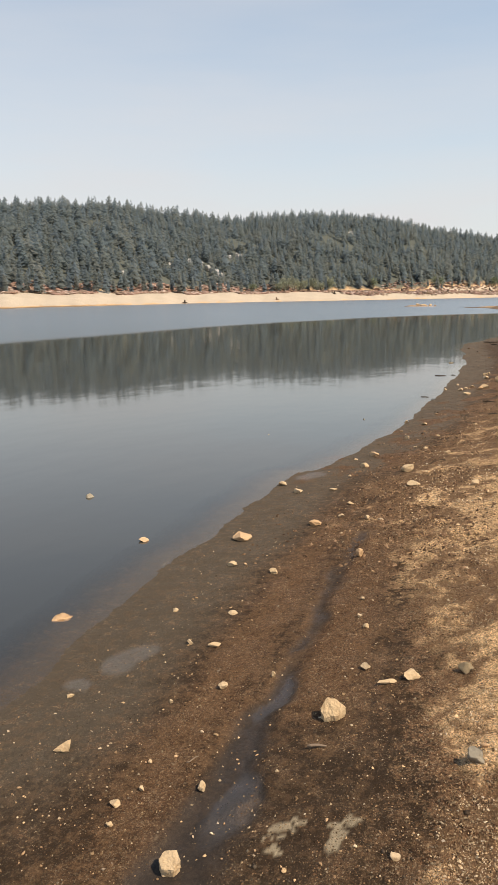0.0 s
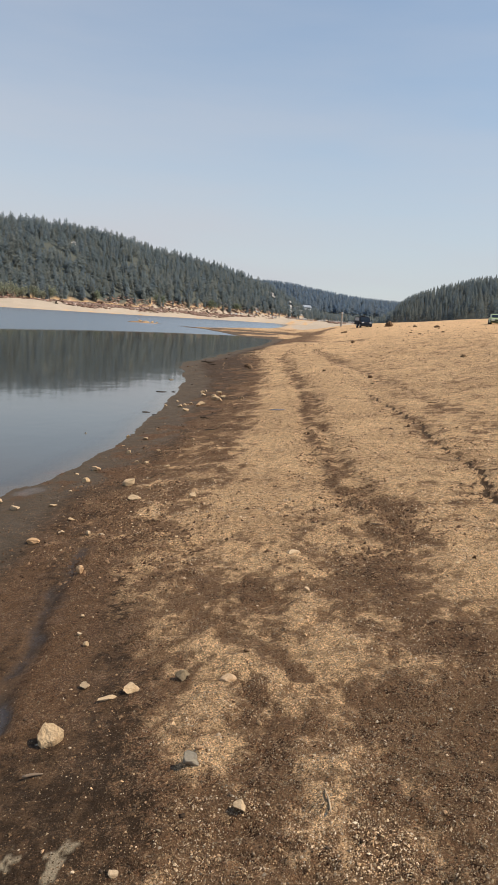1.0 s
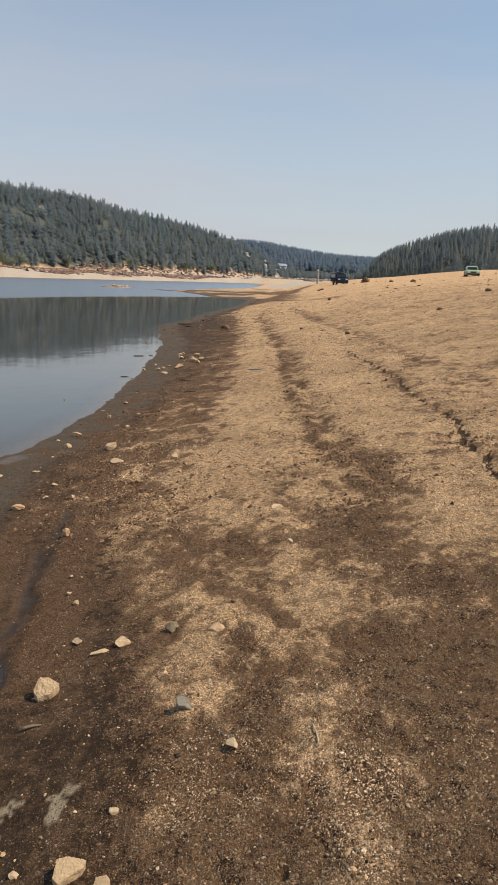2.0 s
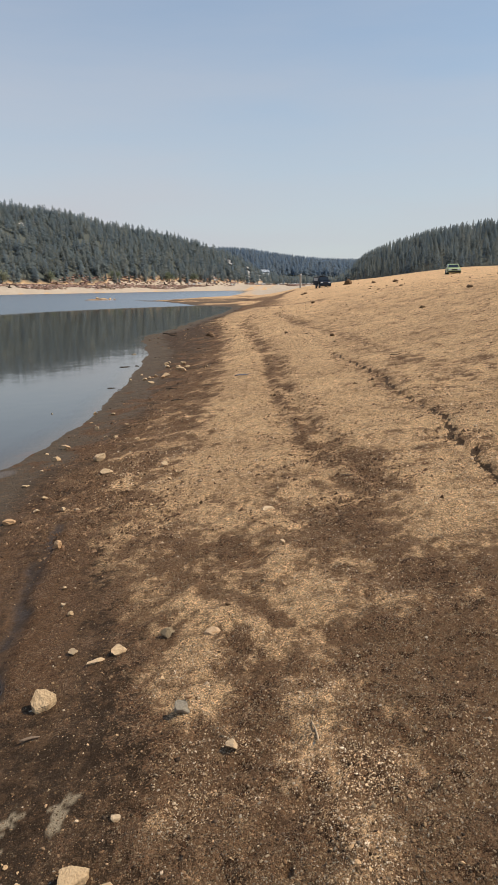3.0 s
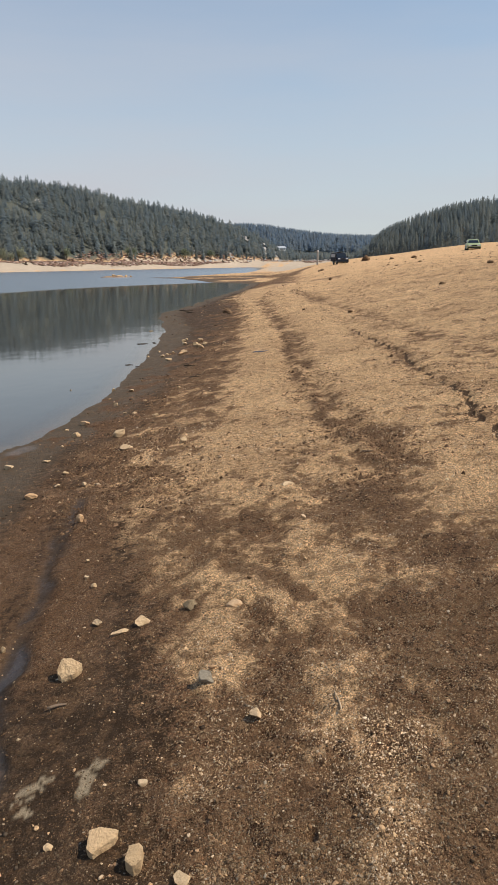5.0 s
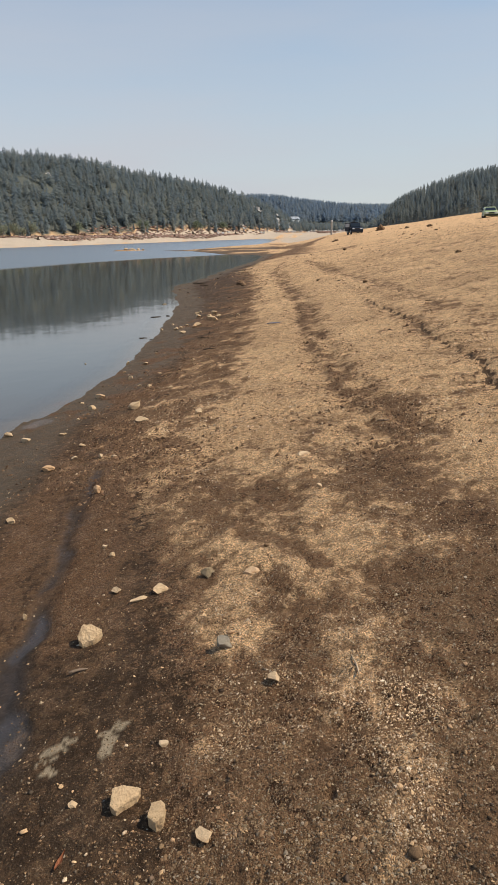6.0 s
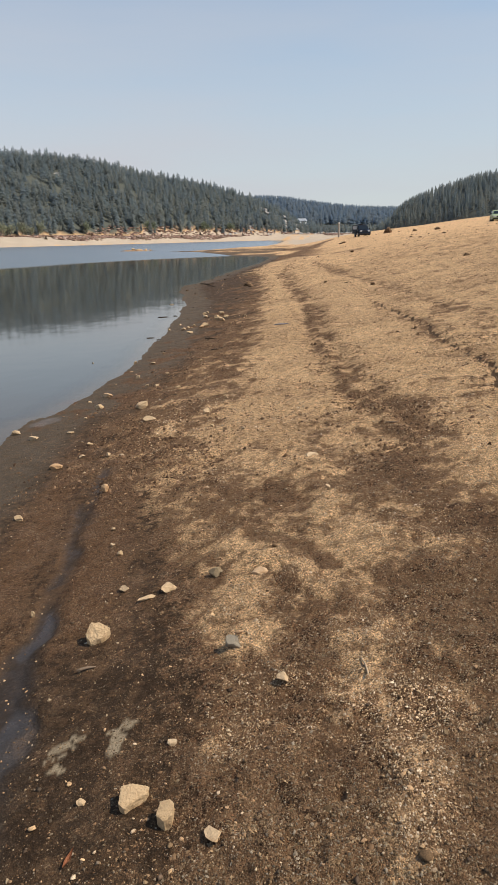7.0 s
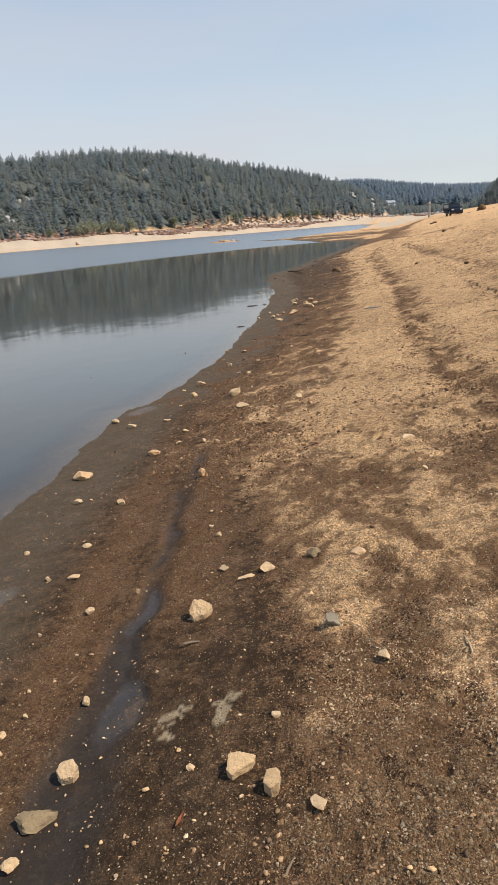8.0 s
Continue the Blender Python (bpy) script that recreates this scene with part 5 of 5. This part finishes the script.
def clump(name, x, y, size, high, tones, label, category, group, seed=0, fine=2):
    """A low tangled tuft: one crumpled, spiky mass."""
    g = np.random.default_rng(900 + seed)
    v, f = ball(fine)
    v = v * 2 * np.exp(g.normal(0, 0.2, (len(v), 1)))
    v = v * (size * 0.5, size * 0.5, high * 0.8) + (0, 0, high * 0.25)
    me = array_mesh(name, v, f)
    set_tint(me, np.array(tones)[g.integers(0, len(tones), len(v))] * g.uniform(0.6, 1.3, (len(v), 1)))
    me.materials.append(DRY_STALKS)
    ob = new(name, me)
    ob.matrix_world = pose(x, y, land_at(x, y))
    return tagged(ob, label, category, group)


BROWNS = [(0.19, 0.115, 0.065), (0.24, 0.15, 0.085), (0.14, 0.09, 0.055)]
clump("dry_bush", 13.4, 97.2, 0.85, 0.55, BROWNS, "brown dead bush on the dry beach", "bush", "dead bushes", 1, 4)
for k, (x, y, s) in enumerate([(6.35, 80.6, 0.4), (15.8, 77.5, 0.5), (14.5, 83.7, 0.45), (5.14, 21.1, 0.16), (7.74, 25.1, 0.2), (-1.31, 24.2, 0.26), (2.15, 18.2, 0.12), (1.12, 20.85, 0.10), (5.9, 79.0, 0.3), (-1.2, 23.6, 0.16)]):
    clump("weed_clump", x, y, s, s * 0.4, BROWNS, "small clump of dark dead weeds on sand", "weeds", "dead weeds on the beach", 10 + k, 3)
g = np.random.default_rng(77)
for k in range(30):
    y = g.uniform(35, 105)
    x = g.uniform(0.08, 0.36) * y
    s = g.uniform(0.08, 0.22)
    clump("weed_clump", x, y, s, s * 0.35, BROWNS, "small clump of dark dead weeds on sand", "weeds", "dead weeds on the beach", 30 + k)

# ---- the post by the inlet ----
bm = bmesh.new()
tube(bm, [(0, 0, -0.3), (0.01, 0, 1.0), (0.03, 0.01, 2.25)], [0.17, 0.16, 0.14], 10)
post = part("post", bm, plain("weathered_pale_timber", (0.34, 0.31, 0.27), 0.9, scale=14, spread=0.35))
post.matrix_world = pose(9.05, 126.5, land_at(9.05, 126.5))
tagged(post, "weathered grey timber post standing in sand", "post")
bm = bmesh.new()
tube(bm, [(0.032, 0.01, 2.24), (0.034, 0.01, 2.5)], [0.16, 0.16], 10)
part("cap", bm, plain("bleached_white_paint", (0.62, 0.61, 0.58), 0.7), post, "bleached white top band")


# ---- vehicles ----
TYRE, RIM = plain("tyre_rubber", (0.018, 0.018, 0.019), 0.8), plain("alloy_rim", (0.45, 0.45, 0.46), 0.35, 0.8)
GLASS, LAMP = plain("tinted_car_glass", (0.020, 0.024, 0.028), 0.06, spec=0.6), plain("headlamp_lens", (0.72, 0.73, 0.75), 0.12, spec=0.7)
BLACK_TRIM = plain("black_trim", (0.02, 0.02, 0.022), 0.5)


def prism(bm, outline, half, top_half=None, split=None):
    """An outline in y and z drawn out to both sides; above the height split the sides lean in to top_half."""
    def across(z):
        if top_half is None or z <= split[0]:
            return half
        return half + (top_half - half) * min((z - split[0]) / (split[1] - split[0]), 1)
    left = [bm.verts.new((-across(z), y, z)) for y, z in outline]
    right = [bm.verts.new((across(z), y, z)) for y, z in outline]
    n = len(outline)
    for i in range(n):
        bm.faces.new((left[i], left[(i + 1) % n], right[(i + 1) % n], right[i]))
    bm.faces.new(left[::-1])
    bm.faces.new(right)
    bmesh.ops.recalc_face_normals(bm, faces=bm.faces[:])


def quad(bm, a, b, c, d, out, thick=0.012):
    vs = [bm.verts.new(Vector(p) + Vector(out) * 0.006) for p in (a, b, c, d)]
    f = bm.faces.new(vs)
    got = bmesh.ops.extrude_face_region(bm, geom=[f])
    for v in got["geom"]:
        if isinstance(v, bmesh.types.BMVert):
            v.co += Vector(out) * thick


def vehicle(name, label, paint, length, half, belt, roof, nose, screen, back, wheel, place):
    """A car that faces -y. nose, screen: y of the windscreen's foot and head; back: y of the roof's end."""
    car = new(name)
    y0, y1 = -length / 2, length / 2
    w = half
    bm = bmesh.new()
    prism(bm, [(y0 + 0.08, wheel * 0.75), (y0, wheel * 1.3), (y0 + 0.04, belt - 0.22), (y0 + 0.25, belt - 0.10), (nose, belt), (y1 - 0.05, belt), (y1, belt - 0.2), (y1 - 0.04, wheel * 0.8)], w, w * 0.94, (wheel * 1.6, belt))
    bmesh.ops.bevel(bm, geom=bm.edges[:], offset=0.05, segments=2, affect="EDGES")
    part("body", bm, paint, car)
    bm = bmesh.new()
    prism(bm, [(nose, belt - 0.04), (screen, roof - 0.03), (screen + 0.2, roof), (back - 0.15, roof), (back, roof - 0.05), (back + 0.25, belt - 0.04)], w * 0.93, w * 0.76, (belt, roof))
    bmesh.ops.bevel(bm, geom=bm.edges[:], offset=0.03, segments=2, affect="EDGES")
    part("cabin", bm, paint, car)
    span = roof - belt
    slope = (screen - nose) / span

    def wx(z):
        return w * (0.93 - 0.17 * (z - belt) / span)

    za, zb = belt + 0.05, roof - 0.10
    ya, yb = nose + slope * 0.05, nose + slope * (span - 0.1)
    bm = bmesh.new()
    n = Vector((0, -span, slope * span)).normalized()
    quad(bm, (-wx(za) + 0.1, ya, za), (wx(za) - 0.1, ya, za), (wx(zb) - 0.08, yb, zb), (-wx(zb) + 0.08, yb, zb), n)
    part("windscreen", bm, GLASS, car, "dark reflecting windscreen")
    mid = (yb + back) / 2
    for side in (-1, 1):
        for p, q in ((max(ya, yb) + 0.05, mid - 0.04), (mid + 0.04, back - 0.1)):
            bm = bmesh.new()
            quad(bm, (side * wx(za), p - 0.12 * (p < mid - 0.5), za), (side * wx(za), q, za), (side * wx(zb), q, zb), (side * wx(zb), p, zb), (side, 0, 0.2))
            part("side_window", bm, GLASS, car)
        bm = bmesh.new()
        block(bm, side * w * 0.66 - 0.19, side * w * 0.66 + 0.19, y0 - 0.015, y0 + 0.1, belt - 0.36, belt - 0.21, 0.03)
        part("headlight", bm, LAMP, car, "clear headlight")
        bm = bmesh.new()
        block(bm, side * (w + 0.09) - 0.1, side * (w + 0.09) + 0.1, nose + 0.25, nose + 0.36, belt + 0.02, belt + 0.19, 0.03)
        part("mirror", bm, BLACK_TRIM, car)
        for wy in (y0 + length * 0.19, y1 - length * 0.2):
            bm = bmesh.new()
            bmesh.ops.create_cone(bm, cap_ends=True, segments=20, radius1=wheel, radius2=wheel, depth=0.24, matrix=Matrix.Translation((side * (w - 0.10), wy, wheel)) @ Matrix.Rotation(radians(90), 4, "Y"))
            bmesh.ops.bevel(bm, geom=[e for e in bm.edges if len(e.link_faces) == 2 and e.calc_face_angle() > 1], offset=0.03, segments=2, affect="EDGES")
            tyre = part("wheel", bm, TYRE, car)
            bm = bmesh.new()
            bmesh.ops.create_cone(bm, cap_ends=True, segments=16, radius1=wheel * 0.6, radius2=wheel * 0.5, depth=0.05, matrix=Matrix.Translation((side * (w + 0.03), wy, wheel)) @ Matrix.Rotation(radians(90 * side), 4, "Y"))
            part("rim", bm, RIM, tyre)
    bm = bmesh.new()
    block(bm, -w * 0.42, w * 0.42, y0 - 0.01, y0 + 0.06, belt - 0.38, belt - 0.22, 0.02)
    part("grille", bm, BLACK_TRIM, car)
    bm = bmesh.new()
    block(bm, -w * 0.98, w * 0.98, y0 - 0.08, y0 + 0.12, wheel * 0.85, wheel * 1.35, 0.05)
    part("bumper", bm, BLACK_TRIM, car)
    car.matrix_world = place
    return tagged(car, label, "car")


NAVY, LIME = plain("dark_blue_car_paint", (0.022, 0.026, 0.036), 0.25, 0.2), plain("pale_green_car_paint", (0.48, 0.55, 0.28), 0.3, 0.1)
suv = vehicle("off_road_car", "dark blue off-road car with an open door and loaded roof", NAVY, 4.6, 0.92, 1.12, 1.78, -0.95, -0.5, 1.9, 0.38, pose(10.25, 99.6, land_at(10.25, 99.6) - 0.12, -1, 0, 5) @ Matrix.Scale(0.85, 4))
bm = bmesh.new()
block(bm, -0.92 - 0.82, -0.92, -0.92, -0.86, 0.48, 1.12, 0.025)
for bx0, bx1, bz0, bz1 in ((-1.72, -1.66, 1.1, 1.70), (-1.0, -0.93, 1.1, 1.70), (-1.72, -0.93, 1.64, 1.72)):
    block(bm, bx0, bx1, -0.91, -0.87, bz0, bz1)
door = part("door", bm, NAVY, suv, "open front door")
bm = bmesh.new()
block(bm, -1.66, -1.0, -0.895, -0.885, 1.12, 1.64)
part("door_window", bm, plain("clear_door_glass", (0.30, 0.31, 0.32), 0.1), door)
bm = bmesh.new()
block(bm, -0.58, 0.55, -0.3, 1.5, 1.79, 1.87, 0.03)
block(bm, -0.5, 0.05, -0.2, 0.9, 1.85, 1.98, 0.05)
part("roof_load", bm, BLACK_TRIM, suv, "dark baggage tied on the roof")
bm = bmesh.new()
block(bm, -0.6, 0.85, 2.0, 2.08, 1.78, 2.0, 0.03)
part("tailgate", bm, plain("grey_car_glass", (0.16, 0.17, 0.18), 0.1), suv, "raised grey rear window")
vehicle("small_car", "pale yellow-green small car parked on the beach crest", LIME, 3.9, 0.82, 0.86, 1.34, -0.75, -0.05, 1.45, 0.30, pose(26.5, 93.8, land_at(26.5, 93.8) - 0.1, 0, 0, -10))


# ---- the far shore ----
def boulder(k, x, y, size, label, group):
    r = random.Random(2000 + k)
    ob = rock_mesh("boulder", 800 + k, size * r.uniform(0.8, 1.2), size * r.uniform(0.7, 1.0), size * r.uniform(0.7, 1.1), BOULDER, 3, 0.12, 0.35)
    ob.matrix_world = pose(x, y, land_at(x, y), 0, 0, r.uniform(0, 360))
    return tagged(ob, label, "boulder", group)


g = np.random.default_rng(5)
k = 0
for x, y, size in OUTCROPS:
    for _ in range(4):
        boulder(k, x + g.uniform(-1, 1) * size * 0.9, y + g.uniform(-1, 1) * size * 0.8, size * g.uniform(0.5, 1.15), "bleached granite boulder among conifers", "granite outcrops")
        k += 1
for x, y in [(20.2, 662), (-20.5, 558), (-16, 559), (33, 690), (34, 630), (26, 650), (-8, 575), (-28, 545), (5, 600), (14, 610), (-38, 520), (-33, 530), (22, 620), (30, 600), (-46, 500), (45, 640), (53, 650), (40, 622), (58, 640), (49, 628)]:
    for _ in range(9):
        boulder(k, x + g.uniform(-8, 8), y + g.uniform(-10, 10), g.uniform(0.9, 3.0), "pale granite boulder on the far beach", "boulders on the far beach")
        k += 1

# white cabin above the end of the lake
WHITE_WALL, WHITE_ROOF, DARK_PANE = plain("white_boards", (0.75, 0.75, 0.73), 0.7), plain("pale_metal_roof", (0.70, 0.72, 0.74), 0.4, 0.3), plain("dark_window_pane", (0.03, 0.035, 0.04), 0.1)
cabin = new("cabin")
bm = bmesh.new()
prism(bm, [(-3, -3.5), (3, -3.5), (3, 2.6), (0, 4.4), (-3, 2.6)], 4.2)
part("wall", bm, WHITE_WALL, cabin)
for side in (-1, 1):
    bm = bmesh.new()
    vs = [bm.verts.new(p) for p in ((-4.7, side * 3.5, 2.35), (4.7, side * 3.5, 2.35), (4.7, 0, 4.55), (-4.7, 0, 4.55))]
    f = bm.faces.new(vs)
    bmesh.ops.solidify(bm, geom=[f], thickness=0.15 * side)
    part("roof", bm, WHITE_ROOF, cabin, "pale metal roof")
for wx in (-2.6, 0.4, 2.6):
    bm = bmesh.new()
    block(bm, wx - 0.5, wx + 0.5, -3.08, -2.98, 0.9, 2.0, 0.02)
    part("window", bm, DARK_PANE, cabin)
bm = bmesh.new()
block(bm, -1.5, -0.6, -3.08, -2.98, -0.2, 2.0, 0.02)
part("door", bm, plain("brown_door", (0.12, 0.08, 0.05), 0.6), cabin)
cabin.matrix_world = pose(15.9, 740, land_at(15.9, 740) + 3.0, 0, 0, 32)
tagged(cabin, "small white cabin with a pale roof in the woods", "cabin")


def leafy(name, x, y, high, wide, tones, label, category, group, seed, leaves=420, stems=5):
    """A bush or small tree: several bent stems and a crown of many small leaves."""
    g = np.random.default_rng(seed)
    thing = new(name)
    bm = bmesh.new()
    tips = []
    for _ in range(stems):
        a, q = g.uniform(0, 6.28), wide * g.uniform(0.1, 0.42)
        tip = Vector((q * math.cos(a), q * math.sin(a), high * g.uniform(0.55, 0.85)))
        tube(bm, [(0.1 * math.cos(a), 0.1 * math.sin(a), -0.2), tip * 0.45 + Vector((0, 0, 0.1 * high)), tip], [high * 0.018, high * 0.013, high * 0.004], 5)
        tips.append(tip)
    part("trunk" if stems == 1 else "stems", bm, BARK, thing)
    verts, faces, cols = [], [], []
    for _ in range(leaves):
        c = tips[g.integers(0, len(tips))] + Vector(g.normal(0, 1, 3) * np.array((wide * 0.16, wide * 0.16, high * 0.17)))
        c.z = max(c.z, high * 0.06)
        s = high * g.uniform(0.04, 0.09)
        u, v = Vector(g.normal(0, 1, 3)).normalized() * s, Vector(g.normal(0, 1, 3)).normalized() * s
        n = len(verts)
        verts += [(c - u)[:], (c + v * 0.7)[:], (c + u)[:], (c - v * 0.7)[:]]
        faces.append((n, n + 1, n + 2, n + 3))
        cols += [np.array(tones[g.integers(0, len(tones))]) * g.uniform(0.7, 1.25)] * 4
    me = array_mesh("crown", np.array(verts), np.array(faces))
    set_tint(me, np.array(cols))
    me.materials.append(LEAVES)
    crown = new("crown", me)
    crown.parent = thing
    thing.matrix_world = pose(x, y, land_at(x, y))
    return tagged(thing, label, category, group)


WILLOW = [(0.30, 0.31, 0.21), (0.25, 0.27, 0.19), (0.33, 0.32, 0.22)]
for k, (x, y, h) in enumerate([(-123, 291, 4.2), (-121, 295, 5.2), (-119, 300.5, 5.6), (-117, 306, 5.0), (-114.8, 313, 5.5), (-110.9, 323, 6.2), (-113, 318, 4.0), (-98.9, 359, 5.5), (-75.8, 410, 6.0), (-53.3, 487, 6.5), (-40, 524, 6.5), (-130, 280, 3.6)]):
    pull = (np.interp(math.degrees(math.atan2(x, y)), BASE_AZ, BASE_R) - 5 + foot(math.degrees(math.atan2(x, y)))) / math.hypot(x, y)
    leafy("willow_bush", x * pull, y * pull, h, h * 1.0, WILLOW if k < 7 else [(0.20, 0.23, 0.15), (0.23, 0.25, 0.16)], "yellow-green willow bush at the foot of the woods", "bush", "willows on the far shore", 60 + k)
RUSSET = [(0.276, 0.171, 0.132), (0.230, 0.143, 0.108), (0.322, 0.204, 0.156), (0.218, 0.160, 0.120), (0.265, 0.165, 0.126), (0.241, 0.165, 0.120), (0.483, 0.363, 0.300)]


def brush_strip(n, seed):
    """Low russet brush along the top of the far beach, with gaps of bare sand."""
    g = np.random.default_rng(seed)
    az = g.uniform(-58, 6.5, n)
    shore = np.interp(az, FAR_AZ, FAR_R)
    back = g.uniform(0, 1, n)
    r = shore + 32 - 15 * smooth(az, -19.5, -16) * (1 - smooth(az, -5, -2)) + back * (20 + 12 * smooth(az, -19, -14) + 1.2 * foot(az)) + 3 * np.sin(az * 1.3)
    gap = fbm(az * 0.55, r * 0.02, 3, 71)
    thick = smooth(az, -19.5, -16) * (1 - smooth(az, -5, -2.5))
    keep = gap + 0.35 * back + 0.30 * thick > 0.57
    a = np.radians(az[keep])
    x, y, m = r[keep] * np.sin(a), r[keep] * np.cos(a), keep.sum()
    v, f = ball(1)
    s = g.uniform(0.5, 1.5, m)
    p = v[None] * (1 + 0.55 * g.uniform(-1, 1, (m, len(v), 1))) * np.stack([s * 1.7, s * 1.7, s * 0.5], 1)[:, None, :]
    verts = p + np.stack([x, y, land(x, y) + 0.15 * s], 1)[:, None, :]
    faces = (f[None] + (np.arange(m) * len(v))[:, None, None]).reshape(-1, 3)
    me = array_mesh("brush", verts.reshape(-1, 3), faces)
    set_tint(me, np.repeat(np.array(RUSSET)[g.integers(0, len(RUSSET), m)] * g.uniform(0.85, 1.2, (m, 1)), len(v), axis=0))
    me.materials.append(DRY_STALKS)
    tagged(new("brush", me), "low russet brush along the far beach", "brush", kind="stuff")


brush_strip(8500, 72)


def stump(k, x, y, size):
    r = random.Random(3000 + k)
    bm = bmesh.new()
    tube(bm, [(0, 0, -0.2), (0.05 * size, 0, 0.35 * size), (0.1 * size, 0.05 * size, 0.8 * size)], [0.32 * size, 0.24 * size, 0.17 * size], 8)
    for i in range(6):
        a = i * 1.05 + r.uniform(-0.3, 0.3)
        q = size * r.uniform(0.6, 1.1)
        tube(bm, [(0, 0, 0.25 * size), (q * 0.5 * math.cos(a), q * 0.5 * math.sin(a), 0.2 * size), (q * math.cos(a), q * math.sin(a), -0.05)], [0.12 * size, 0.09 * size, 0.03 * size], 5)
    ob = part("stump", bm, DARK_WOOD if k % 2 else DRIFT, smooth_faces=True)
    ob.matrix_world = pose(x, y, land_at(x, y), r.uniform(-25, 25), r.uniform(-25, 25), r.uniform(0, 360))
    tagged(ob, "weathered stump with spread roots on the far beach", "stump", "stumps on the far beach")


for k, (x, y, s) in enumerate([(-71.6, 361, 2.2), (-73.5, 360, 1.6), (-69.4, 388, 2.0), (-68, 396, 1.8), (-56.9, 433, 1.8), (-53.7, 460, 2.6), (-38, 500, 2.0), (-85.6, 366, 2.0), (-62.5, 440, 2.0), (-60, 420, 1.5), (-45, 480, 2.0), (-30, 512, 2.2), (-24, 530, 2.0), (-100, 300, 1.6), (-108, 255, 1.4), (-117, 200, 1.3)]):
    stump(k, x, y, s)

# single larger conifers standing along the foot of the woods
def pine(k, x, y, high):
    g = np.random.default_rng(4000 + k)
    tree = new("pine_tree")
    bm = bmesh.new()
    tube(bm, [(0, 0, -0.3), (0.02, 0.01, high * 0.5), (0, 0, high * 0.96)], [high * 0.02, high * 0.013, high * 0.002], 7)
    part("trunk", bm, BARK, tree)
    v, f = conifer(g, 70, g.uniform(0.04, 0.15), g.uniform(0.2, 0.3))
    me = array_mesh("crown", v * high, f)
    set_tint(me, np.tile(HAZY_GREENS[k % 4] * g.uniform(0.8, 1.2), (len(v), 1)) * g.uniform(0.8, 1.2, (len(v), 1)))
    me.polygons.foreach_set("use_smooth", np.ones(len(me.polygons), dtype=bool))
    me.normals_split_custom_set_from_vertices(soft_normals(v * high).astype(np.float32))
    me.materials.append(NEEDLES)
    crown = new("crown", me)
    crown.parent = tree
    tree.matrix_world = pose(x, y, land_at(x, y))
    tagged(tree, "haze-tinted grey-green conifer at the foot of the woods", "conifer", "conifers along the far shore")


g = np.random.default_rng(9)
for k in range(90):
    az = -56 + 57 * (k + g.uniform(0, 1)) / 90
    r = np.interp(az, BASE_AZ, BASE_R) + foot(az) + g.uniform(-7, 3)
    pine(k, r * math.sin(radians(az)), r * math.cos(radians(az)), g.uniform(4, 8.5))
